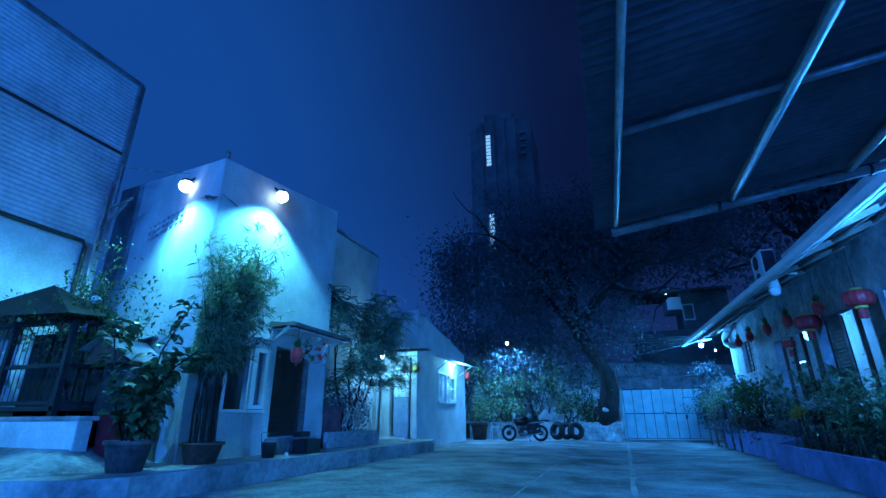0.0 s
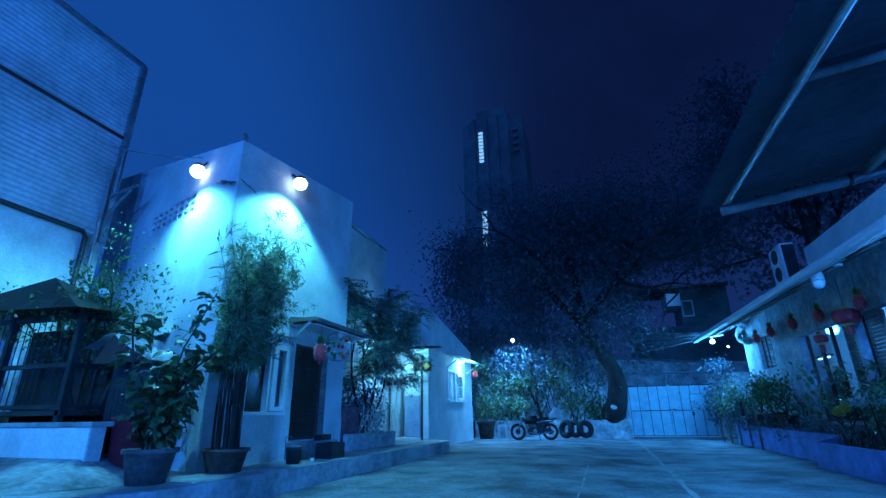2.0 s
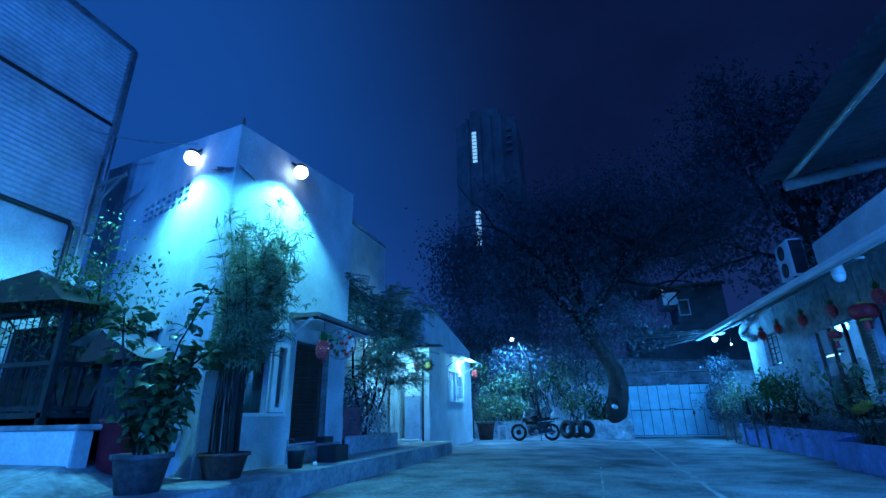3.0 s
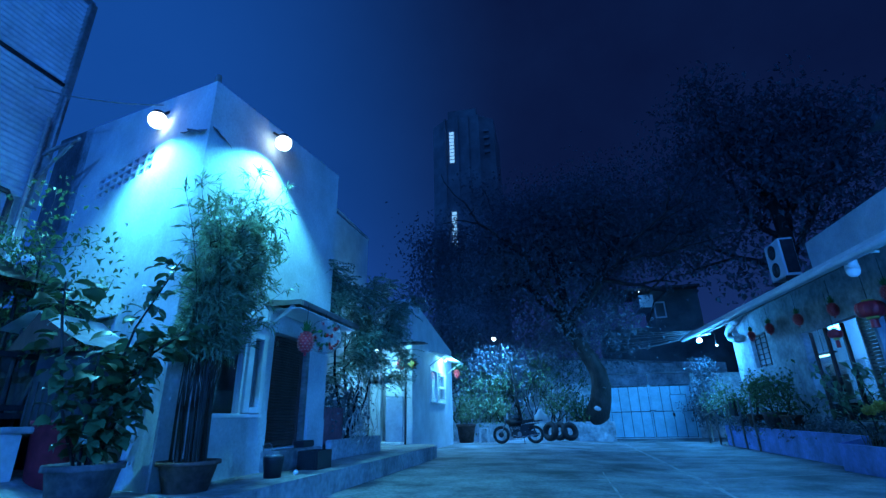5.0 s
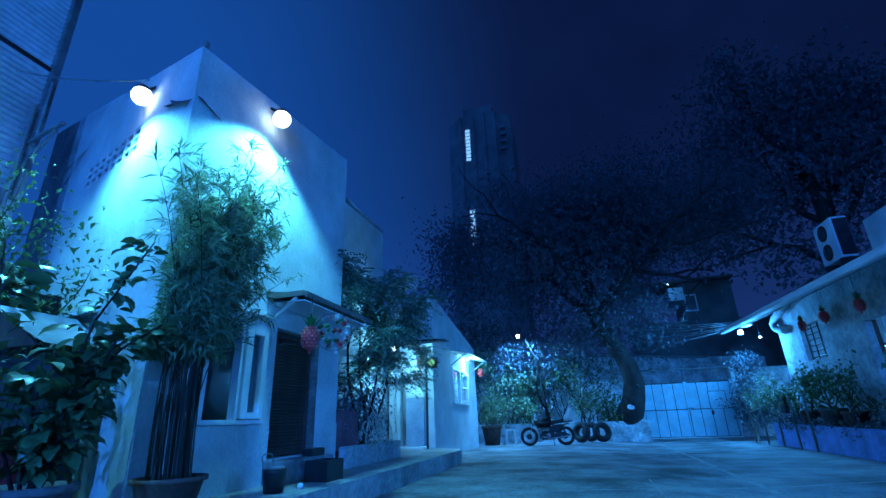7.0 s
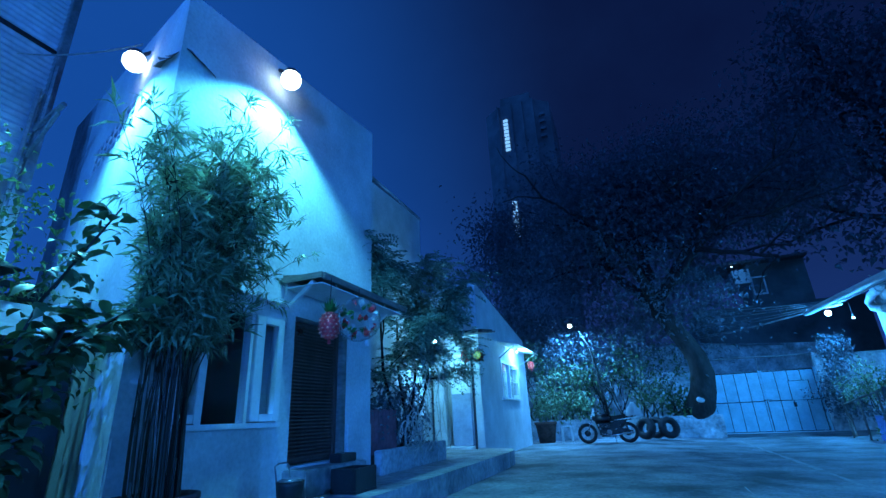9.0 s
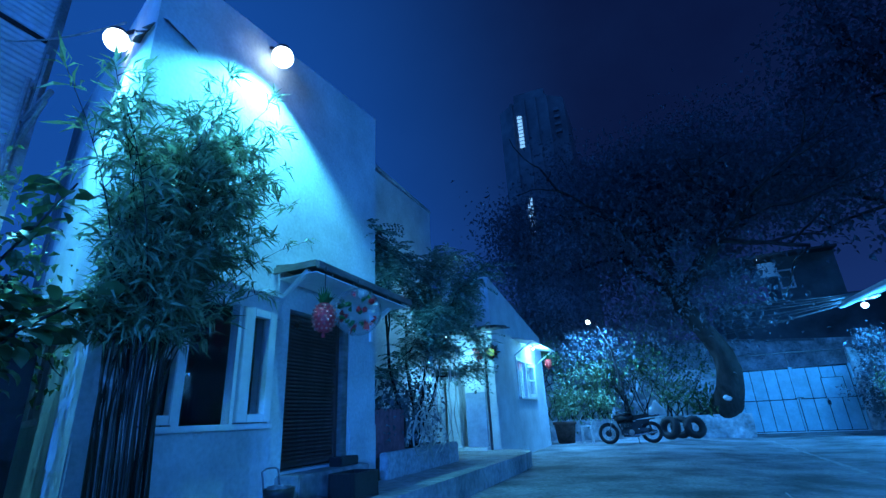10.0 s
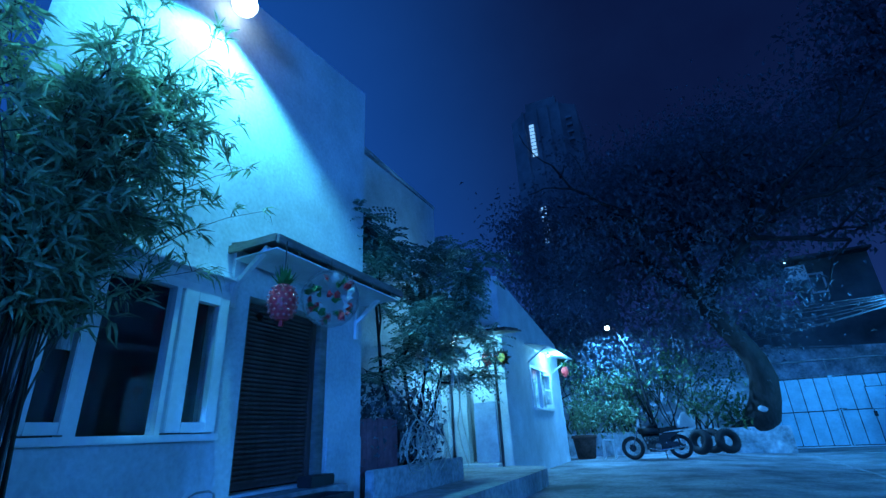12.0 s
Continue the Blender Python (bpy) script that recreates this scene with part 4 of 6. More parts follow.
for k in range(17):
    y = -4.5 + k * 1.5
    l0 = 0.3 * (y - 6) / 13 if y > 6 else 0
    part("rafter", hexa(bmesh.new(), [(3.36, y, 3.40 + l0), (3.36, y + 0.06, 3.40 + l0), (4.9, y + 0.06, 4.06 + l0 * 0.6), (4.9, y, 4.06 + l0 * 0.6)], [(3.36, y, 3.49 + l0), (3.36, y + 0.06, 3.49 + l0), (4.9, y + 0.06, 4.15 + l0 * 0.6), (4.9, y, 4.15 + l0 * 0.6)]), GREYWOOD, hall)
for x in (3.9, 4.5):
    part("purlin", tube(bmesh.new(), [(x, -5, 3.44 + (x - 3.36) * 0.43), (x, 6, 3.44 + (x - 3.36) * 0.43), (x, 19.8, 3.68 + (x - 3.36) * 0.4)], 0.035, 6), GREYWOOD, hall)
part("upper_wall", wall(bmesh.new(), (5.65, 14.3), (5.65, -5), -0.2, 4.2, 5.5, 5.5), PLASTER, hall, "pale upper storey wall")
part("upper_wall", wall(bmesh.new(), (5.85, 14.297), (9.5, 14.297), -0.2, 4.2, 5.5, 5.5), PLASTER, hall)
part("upper_roof", boxed(5.6, 9.6, -5, 14.35, 5.5, 5.58), OLDSHEET, hall)
# windows of the long building
gw = part("window", boxed(4.86, 4.99, 16.3, 17.55, 2.34, 2.4), WHITEPAINT, hall, "small lit window with iron bars")
for k in range(6):
    part("bar", tube(bmesh.new(), [(4.84, 16.3, 2.48 + k * 0.165), (4.84, 17.55, 2.48 + k * 0.165)], 0.016, 5), DARKSTEEL, gw)
for y in (16.3, 16.72, 17.14, 17.55):
    part("bar", tube(bmesh.new(), [(4.84, y, 2.4), (4.84, y, 3.4)], 0.02, 5), DARKSTEEL, gw)
for y0, y1 in ((11.35, 14.25), (8.5, 11.25), (4.3, 8.3)):
    n = max(2, int((y1 - y0) / 0.62))
    ww = part("window", boxed(4.86, 4.98, y0, y1, 0.78, 0.84), GREYWOOD, hall, "tall glazed opening with dark timber frame")
    for k in range(n + 1):
        y = y0 + (y1 - y0) * k / n
        part("mullion", boxed(4.88, 4.96, y - 0.03, y + 0.03, 0.84, 3.0), DARKWOOD, ww)
    for k in range(n):
        ya, yb = y0 + (y1 - y0) * k / n + 0.03, y0 + (y1 - y0) * (k + 1) / n - 0.03
        p = part("pane", boxed(4.915, 4.92, ya, yb, 0.84, 3.0), WINDOWGLASS, ww)
        p.visible_shadow = False
shut_slat = bpy.data.meshes.new("shutter_slat")
bm = hexa(bmesh.new(), [(0, 0, 0), (0.012, 0, 0), (0.012, 0.56, 0), (0, 0.56, 0)], [(-0.035, 0, 0.06), (-0.023, 0, 0.06), (-0.023, 0.56, 0.06), (-0.035, 0.56, 0.06)])
bm.to_mesh(shut_slat)
bm.free()
shut_slat.materials.append(GREYWOOD)
for y in (11.42, 10.4, 8.6):
    sh = part("shutter", boxed(4.84, 4.87, y, y + 0.05, 0.85, 3.0), GREYWOOD, hall, "open louvred glass shutter")
    part("stile", boxed(4.84, 4.87, y + 0.61, y + 0.66, 0.85, 3.0), GREYWOOD, sh)
    for k in range(27):
        s = new("slat", shut_slat)
        s.parent = sh
        s.location = (4.86, y + 0.05, 0.9 + k * 0.078)
# lit tube over a pale counter inside
tb = thing("tube_lamp", "lit fluorescent tube over a pale cabinet", "lamp", (5.5, 14.9, 2.5))
part("tube", tube(bmesh.new(), [(5.48, 14.65, 2.47), (5.48, 15.35, 2.47)], 0.022, 8), TUBE_GLOW, tb, "glowing tube")
part("batten", boxed(5.42, 5.54, 14.5, 15.5, 2.5, 2.54), BLACK, tb)
part("hanger", tube(bmesh.new(), [(5.48, 15.0, 2.54), (5.48, 15.0, 4.0)], 0.008, 5), BLACK, tb)
cb = thing("wall_cabinet", "pale cabinet with two doors under the tube lamp", "cabinet", (6.0, 15.2, 1.3))
part("body", boxed(5.65, 6.1, 14.5, 15.9, 1.3, 2.3, 0.01), WHITEPAINT, cb)
for y in (14.51, 15.21):
    part("door", boxed(5.62, 5.648, y, y + 0.68, 1.98, 2.28, 0.005), WHITEPAINT, cb)
    part("lower_door", boxed(5.62, 5.648, y, y + 0.68, 1.32, 1.95, 0.005), GREYWOOD, cb, "dull lower door")
ct = thing("counter", "dark counter against the inner wall", "counter", (6.0, 14.5, 0.4))
part("body", boxed(5.62, 6.4, 12.4, 16.2, 0.4, 1.24, 0.02), HUTWOOD, ct)
part("top", boxed(5.56, 6.45, 12.35, 16.25, 1.24, 1.3, 0.01), WHITEPAINT, ct)
part("cord", tube(bmesh.new(), [(4.35, 4.9, 3.25), (4.35, 4.9, 3.9)], 0.008, 5), BLACK, hall)
bulb((4.35, 4.9, 3.17), "unseen bulb added under the lean-to as fill", 0.06)
bulb((2.65, -4.55, 2.42), "unseen bulb added under the canopy as fill", 0.06)
EAVE_BULB = (3.98, 20.4, 3.78)
part("lamp_arm", tube(bmesh.new(), [(3.6, 19.7, 3.9), (3.8, 20.1, 3.96), (3.98, 20.4, 3.93)], 0.02, 6), STEEL, hall)
bulb(EAVE_BULB, "lit bare bulb on an arm at the end of the eave", 0.09)
part("lamp_shade", hexa(bmesh.new(), [(3.55, 20.1, 3.93), (4.35, 20.15, 3.98), (4.35, 20.65, 3.98), (3.55, 20.6, 3.93)], [(3.55, 20.1, 3.95), (4.35, 20.15, 4.0), (4.35, 20.65, 4.0), (3.55, 20.6, 3.95)]), WHITEPAINT, hall, "pale flat shade over the bulb")
duct = part("duct", tube(bmesh.new(), [(4.55, 17.6, 4.12), (4.55, 17.9, 4.08), (4.55, 18.4, 3.98), (4.56, 18.75, 3.92), (4.57, 19.0, 3.78), (4.58, 18.9, 3.6), (4.6, 18.6, 3.5), (4.62, 18.3, 3.46), (4.75, 18.1, 3.44), (4.9, 18.05, 3.44)], 0.11, 14), HALLWALL, hall, "bent grey vent pipe under the eave", True)
for p, ax in (((4.55, 18.15, 4.03), "y"), ((4.62, 18.35, 3.46), "y")):
    part("collar", ring(bmesh.new(), p, 0.112, 0.014, ax, 20, 6), STEEL, duct)
bulb((4.3, 19.6, 3.46), "small lit bulb under the eave rafters", 0.035)
part("cord", tube(bmesh.new(), [(4.3, 19.6, 3.55), (4.3, 19.6, 4.05)], 0.008, 5), BLACK, hall)

ac = thing("air_conditioner", "pale twin fan outdoor air conditioner unit on the roof", "air conditioner", (5.35, 15.55, 4.6))
part("body", boxed(5.15, 5.55, 15.05, 16.05, 4.82, 5.98, 0.02), WHITEPAINT, ac, "pale casing")
part("side_grille", boxed(5.19, 5.53, 15.038, 15.048, 4.88, 5.92), DARKSTEEL, ac, "dark coil grille")
for z in (5.12, 5.68):
    g = part("fan_guard", ring(bmesh.new(), (5.14, 15.6, z), 0.22, 0.012, "x", 28, 6), DARKSTEEL, ac)
    part("fan_opening", lathe(bmesh.new(), [(0.21, -0.004), (0.21, 0.004)], (5.143, 15.6, z), 28, "x"), BLACK, g)
    for r in (0.06, 0.11, 0.16):
        part("wire", ring(bmesh.new(), (5.13, 15.6, z), r, 0.004, "x", 24, 4), STEEL, g)
    for k in range(5):
        a = math.tau * k / 5
        part("blade", hexa(bmesh.new(), [(5.136, 15.6, z), (5.134, 15.6 + 0.19 * math.cos(a), z + 0.19 * math.sin(a)), (5.136, 15.6 + 0.19 * math.cos(a + 0.7), z + 0.19 * math.sin(a + 0.7)), (5.137, 15.6 + 0.02, z + 0.02)], [(5.132, 15.6, z), (5.130, 15.6 + 0.19 * math.cos(a), z + 0.19 * math.sin(a)), (5.132, 15.6 + 0.19 * math.cos(a + 0.7), z + 0.19 * math.sin(a + 0.7)), (5.133, 15.6 + 0.02, z + 0.02)]), DARKSTEEL, g)
for y in (15.15, 15.95):
    part("foot", boxed(5.15, 5.55, y - 0.03, y + 0.03, 4.3, 4.82), DARKSTEEL, ac)

cam_dome = thing("security_camera", "white dome security camera hanging from the eave", "camera housing", (3.48, 9.28, 3.42))
part("arm", tube(bmesh.new(), [(3.86, 9.1, 3.62), (3.66, 9.2, 3.66), (3.48, 9.28, 3.62)], 0.026, 8), WHITEPAINT, cam_dome)
part("housing", lathe(bmesh.new(), [(0.03, 0.22), (0.075, 0.205), (0.095, 0.15), (0.102, 0.04), (0.108, 0.0)], (3.48, 9.28, 3.4), 24), WHITEPAINT, cam_dome, "white housing", True)
part("dome", lathe(bmesh.new(), [(0.104, 0.0), (0.104, -0.045), (0.085, -0.11), (0.05, -0.145), (0.008, -0.155)], (3.48, 9.28, 3.398), 24), WHITEPAINT, cam_dome, "milky dome", True)

# canopy near the camera
can = thing("pipe_canopy", "pipe framed canopy roofed with dark corrugated sheet", "canopy", (3.3, 0, 2.6))


def cz(x):
    return 2.58 + 0.14 * (x - 0.35)


part("front_pipe", tube(bmesh.new(), [(0.32, 2.92, cz(0.32)), (3.25, 2.92, cz(3.25))], 0.04, 10), STEEL, can, "", True)
part("edge_pipe", tube(bmesh.new(), [(0.36, 2.98, cz(0.36) + 0.05), (0.34, -6.5, cz(0.34) + 0.05)], 0.022, 8), STEEL, can, "", True)
for y in (1.4, -0.2, -1.8, -3.4):
    part("purlin", tube(bmesh.new(), [(0.34, y, cz(0.34) + 0.07), (3.25, y, cz(3.25) + 0.07)], 0.025, 8), STEEL, can, "", True)
for x in (1.3, 2.15, 3.1):
    part("rafter", tube(bmesh.new(), [(x, 2.92, cz(x) + 0.03), (x - 0.1, -6.5, cz(x) + 0.03)], 0.035, 8), STEEL, can, "", True)
bm = bmesh.new()
rows = []
for i in range(0, 130 * 4 + 1):
    y = -6.5 + i * 9.55 / 520
    rows.append([bm.verts.new((x, y, cz(x) + 0.115 + 0.012 * math.sin(math.tau * i / 4))) for x in (0.18, 3.3)])
for a, b in zip(rows, rows[1:]):
    bm.faces.new((a[0], a[1], b[1], b[0]))
part("sheet", bm, PALESHEET, can, "dark ribbed roofing sheet", True)
for y in (2.92, -6.4):
    part("post", tube(bmesh.new(), [(3.2, y, 0.0), (3.2, y, cz(3.2))], 0.045, 8), STEEL, can)
for x in (1.2, 2.3):
    part("clamp", ring(bmesh.new(), (x, 2.92, cz(x)), 0.042, 0.012, "x", 16, 6), DARKSTEEL, can)

# plain walls that close the place behind the camera
bm = wall(bmesh.new(), (12, -9.2), (-10.3, -9.2), -0.3, 0, 4.2, 4.2)
structure("wall_rear", bm, PLASTER_DIM, "plain weathered boundary wall", "wall")

# ---- plants ----


def plant_pot(e, at, r, h, mat, label=""):
    x, y, z = at
    part("pot", lathe(bmesh.new(), [(r * 0.72, 0), (r * 0.95, h * 0.86), (r * 1.06, h * 0.87), (r * 1.06, h), (r * 0.94, h), (r * 0.9, h * 0.9), (0.01, h * 0.9)], at, 24), mat, e, label, True)


def branchy(bm, rng, start, way, length, radius, depth, tips, wander=0.35, keep=0.62):
    """A limb that bends and forks; its ends are collected in tips."""
    p, d = Vector(start), Vector(way).normalized()
    pts, radii = [p.copy()], [radius]
    steps = 5
    for i in range(steps):
        d = (d + Vector(rng.normal(size=3)) * wander * 0.4 + Vector((0, 0, 0.05))).normalized()
        p = p + d * length / steps
        pts.append(p.copy())
        radii.append(radius * (1 - 0.5 * (i + 1) / steps))
        if depth > 0 and i >= 2:
            side = (d + Vector(rng.normal(size=3)) * 0.9).normalized()
            branchy(bm, rng, p, side, length * keep, radii[-1] * 0.75, depth - 1, tips, wander, keep)
    tube(bm, pts, radii, 6 if radius < 0.1 else 9)
    if depth <= 1:
        tips.extend([list(q) for q in pts[2:]])


def leafy(name, rng, spots, n, spread, length, width, mat, parent, droop=0.3, label=""):
    base = cloud(rng, spots, n, spread)
    way = unit(rng, n)
    way[:, 2] -= droop
    up = unit(rng, n) * 0.6 + np.array([0, 0, 1.0])
    ln = length * rng.uniform(0.6, 1.3, n)
    return leaf_mesh(name, base, way, up, ln, ln * width, mat, parent, label, kind="stuff")


# old leaning tree over the back of the yard
rng = np.random.default_rng(11)
tree = thing("tree", "old tree with a bent dark trunk and a broad crown", "tree", (0.1, 22.9, 0.74))
bm = tube(bmesh.new(), [(-0.45, 23.15, 0.75), (-0.2, 22.9, 0.95), (0.0, 22.7, 1.2), (0.17, 22.55, 1.7), (0.26, 22.5, 2.3), (0.16, 22.45, 2.9), (-0.12, 22.35, 3.5), (-0.5, 22.25, 4.2), (-0.85, 22.2, 4.8), (-1.1, 22.1, 5.5)], [0.34, 0.48, 0.5, 0.45, 0.41, 0.38, 0.35, 0.34, 0.33, 0.32], 18)
for v in bm.verts:
    v.co += Vector((1, 1, 0)) * 0.05 * noise.noise(v.co * 1.7)
for k in range(5):
    a = 1.9 + k * 0.6
    tube(bm, [(-0.15, 22.95, 1.15), (-0.15 + 0.45 * math.cos(a), 22.95 + 0.35 * math.sin(a), 0.92), (-0.15 + 0.95 * math.cos(a), 23.0 + 0.5 * math.sin(a), 0.74)], [0.22, 0.16, 0.06], 8)
tips = []
for way, ln, r in (((-0.8, 0.5, 0.9), 5.2, 0.22), ((0.8, -0.4, 0.7), 4.6, 0.2), ((-0.3, -0.7, 0.8), 4.8, 0.2), ((-0.2, 0.6, 1), 5.2, 0.24), ((0.9, 0.3, 0.9), 4.8, 0.17), ((0.1, -0.2, 1), 5.6, 0.22)):
    branchy(bm, rng, (-1.0, 22.15, 5.0), way, ln, r, 2, tips, 0.4, 0.6)
part("trunk", bm, BARK, tree, "dark rough trunk bent near the ground", True)
spots = [t for t in tips]
for k in range(150):
    a, r = rng.uniform(0, math.tau), math.sqrt(rng.uniform(0.05, 1))
    spots.append([-1.6 + 6.0 * r * math.cos(a), 22.0 + 3.2 * r * math.sin(a), 4.5 + rng.uniform(0, 1) ** 0.9 * (7.5 - 4.2 * r)])
for k in range(60):
    spots.append([rng.uniform(-7.2, 1.6), 22.6 + rng.uniform(-0.6, 1.5), rng.uniform(4.4, 5.4)])
hang = [q for q in ([rng.uniform(-6.4, -1.2), rng.uniform(22.9, 24.6), rng.uniform(3.0, 4.6)] for _ in range(46)) if (q[0] + 4.3) ** 2 + (q[1] - 21.8) ** 2 > 2.6]
# the crown is thin on the gate's side and over the lamp
spots = [q for q in spots if q[0] < 1.8 and q[1] > 20.2 and q[2] > 4.3 and not (q[2] < 6.4 and (q[0] + 4.3) ** 2 + (q[1] - 21.8) ** 2 < 4.4)]
spots += hang
# a denser bough towards the annex
spots += [[rng.uniform(-7.8, -6.1), rng.uniform(21.5, 23.0), rng.uniform(6.8, 9.9)] for _ in range(42)]
for k in range(230):
    a, r = rng.uniform(0, math.tau), math.sqrt(rng.uniform(0, 1))
    x = 1.6 + 6.2 * r * math.cos(a)
    spots.append([x, 23.6 + 2.6 * r * math.sin(a), 8.0 + 0.25 * abs(x - 1.0) + rng.uniform(0, 1) * (6.0 - 4.2 * r)])
for sx, sz, sr in ((-0.04, 1.36, 0.14), (0.18, 1.44, 0.1)):
    bm = bmesh.new()
    bmesh.ops.create_icosphere(bm, subdivisions=2, radius=sr, matrix=Matrix.Translation((sx, 22.2 + abs(sx) * 0.25, sz)) @ Matrix.Diagonal((1.1, 0.35, 0.75, 1)))
    for v in bm.verts:
        v.co.z += 0.03 * noise.noise(v.co * 9)
    part("scar", bm, STAINED, tree, "pale scar where a limb was cut", True)
leafy("crown", rng, spots, 62000, 0.68, 0.2, 0.5, LEAF_DARK, tree, 0.4, "dense dark crown with ragged gaps")
# taller tree beyond the long building
rng = np.random.default_rng(12)
far = thing("tall_tree", "tall dark tree towering behind the long building", "tree", (11.5, 28.0, 0.0))
bm, tips = tube(bmesh.new(), [(11.5, 28, 0), (11.3, 28.1, 5), (11.6, 27.9, 10), (11.4, 28, 15)], [0.55, 0.45, 0.36, 0.2], 12), []
for k in range(9):
    a = k * 2.4
    branchy(bm, rng, (11.5, 28, 7 + k * 0.8), (math.cos(a), 0.5 * math.sin(a), 0.7), 5.0, 0.18, 2, tips, 0.4, 0.6)
part("trunk", bm, BARK, far, "", True)
for k in range(420):
    d = unit(rng, 1)[0] * rng.uniform(0.1, 1) ** 0.4
    tips.append([11.8 + 8.4 * d[0], 28 + 3.5 * d[1], 13.2 + 7.4 * d[2] + 0.8 * math.sin(d[0] * 9)])
leafy("crown", rng, tips, 13000, 0.6, 0.4, 0.5, LEAF_DARK, far, 0.4, "broad dark crown")

# shrubs of the raised bed
for k, (x, y, h, n, mat) in enumerate(((-6.1, 22.6, 3.6, 1900, LEAF_PALE), (-5.3, 22.6, 1.8, 1100, LEAF_PALE), (-4.2, 22.7, 1.6, 800, LEAF_PALE), (-2.75, 23.4, 3.4, 1000, LEAF_MID), (-1.6, 23.0, 1.9, 700, LEAF_PALE), (-0.9, 23.1, 1.6, 500, LEAF_MID), (-6.9, 23.2, 3.9, 1300, LEAF_MID), (-3.4, 24.6, 3.7, 620, LEAF_MID), (-4.9, 23.6, 3.5, 1000, LEAF_PALE), (-2.0, 23.9, 3.4, 1100, LEAF_MID))):
    rng = np.random.default_rng(40 + k)
    sh = thing("shrub", "leafy shrub in the raised bed by the wall", "shrub", (x, y, 0.76), "shrubs of the raised bed")
    bm, tips = bmesh.new(), []
    for j in range(4):
        branchy(bm, rng, (x + rng.normal() * 0.12, y + rng.normal() * 0.12, 0.7), (rng.normal() * 0.35, rng.normal() * 0.35, 1), (h - 0.7) * 0.75, 0.03, 2, tips, 0.5, 0.55)
    part("stem", bm, BARK, sh, "", True)
    leafy("crown", rng, tips, int(n * 0.5), 0.19, 0.18, 0.5, mat, sh, 0.3)

# bamboo in a clay pot
rng = np.random.default_rng(3)
bam = thing("bamboo_plant", "tall bushy bamboo in a clay pot before the house corner", "potted bamboo", (-5.6, 4.62, 0.41))
plant_pot(bam, (-5.6, 4.62, 0.41), 0.29, 0.29, TERRACOTTA, "wide clay pot")
part("soil", lathe(bmesh.new(), [(0.25, 0.0), (0.25, 0.015), (0.01, 0.02)], (-5.6, 4.62, 0.66), 20), SOIL, bam)
bm, fans = bmesh.new(), []


def bamboo_shoot(foot, reach, top, bend, twigs, low, radius):
    """A culm that rises and arches towards its reach; twigs with fans of leaves on its upper part."""
    pts = []
    for i in range(11):
        f = i / 10
        pts.append(foot + reach * (0.05 * f + 0.95 * f ** bend) + np.array([0.03 * f, -0.2 * min(f, 0.55), (top - 0.66) * f - 0.12 * f ** 5]))
    part("culm", tube(bmesh.new(), [tuple(p) for p in pts], [radius * (1 - 0.75 * i / 10) for i in range(11)], 5), CULM, bam)
    for i in range(twigs):
        f = 1.0 - (1.0 - low) * rng.uniform(0, 1) ** 0.8
        j = min(9, int(f * 10))
        p = pts[j] + (pts[j + 1] - pts[j]) * (f * 10 - j)
        d = unit(rng, 1)[0] * np.array([0.6, 1.0, 0.55]) + np.array([0.1, 0.06, 0.2])
        ln = rng.uniform(0.1, 0.36) * (1.15 - 0.5 * f)
        e = p + d * ln
        if e[2] < 1.75 or e[2] < 2.25 and not 4.15 < e[1] < 5.35:
            continue
        e[0] = max(e[0], -5.84)
        tube(bm, [tuple(p), tuple((p + e) / 2 + np.array([0, 0, 0.03])), tuple(e)], [0.004, 0.003, 0.0015], 3, False)
        fans.append((e, d))
        if rng.uniform() < 0.75:
            fans.append((p * 0.45 + e * 0.55, d))
    fans.append((pts[-1], pts[-1] - pts[-2]))


for k in range(50):
    a, r = rng.uniform(0, math.tau), 0.2 * math.sqrt(rng.uniform(0, 1))
    foot = np.array([-5.6 + r * math.cos(a), 4.62 + r * math.sin(a), 0.65])
    reach = np.array([rng.normal() * 0.14 + 0.1, rng.normal() * 0.4 + 0.34, 0])
    bamboo_shoot(foot, reach, rng.uniform(2.7, 3.95) - 0.35 * abs(reach[1] - 0.2), 3.2, 22, 0.4, 0.0075)
# a few long shoots that arch well out of the bush
for ry, top, tw in ((1.3, 3.45, 9), (1.1, 3.75, 9), (1.0, 4.15, 10), (0.75, 4.28, 10), (0.35, 4.3, 9), (-0.5, 3.75, 9), (-0.8, 3.4, 8), (1.4, 3.05, 8)):
    bamboo_shoot(np.array([-5.56, 4.62 + 0.08 * ry, 0.65]), np.array([0.12 + rng.normal() * 0.06, ry, 0]), top, 2.6, tw, 0.72, 0.008)
part("twig", bm, CULM, bam, "fine side twigs")["kind"] = "stuff"
sp = np.array([q[0] for q in fans])
sd = np.array([q[1] for q in fans])
sd /= np.linalg.norm(sd, axis=1, keepdims=True) + 1e-9
base = np.repeat(sp, 8, axis=0)
way = np.repeat(sd, 8, axis=0) * 0.9 + rng.normal(size=base.shape) * 0.55
way[:, 2] -= 0.3
ln = rng.uniform(0.09, 0.2, len(base))
leaf_mesh("leaves", base + rng.normal(size=base.shape) * 0.012, way, rng.normal(size=base.shape) * 0.5 + np.array([0, 0, 1.0]), ln, ln * 0.125, LEAF_BAMBOO, bam, "narrow pointed leaves", 0.1, "stuff")

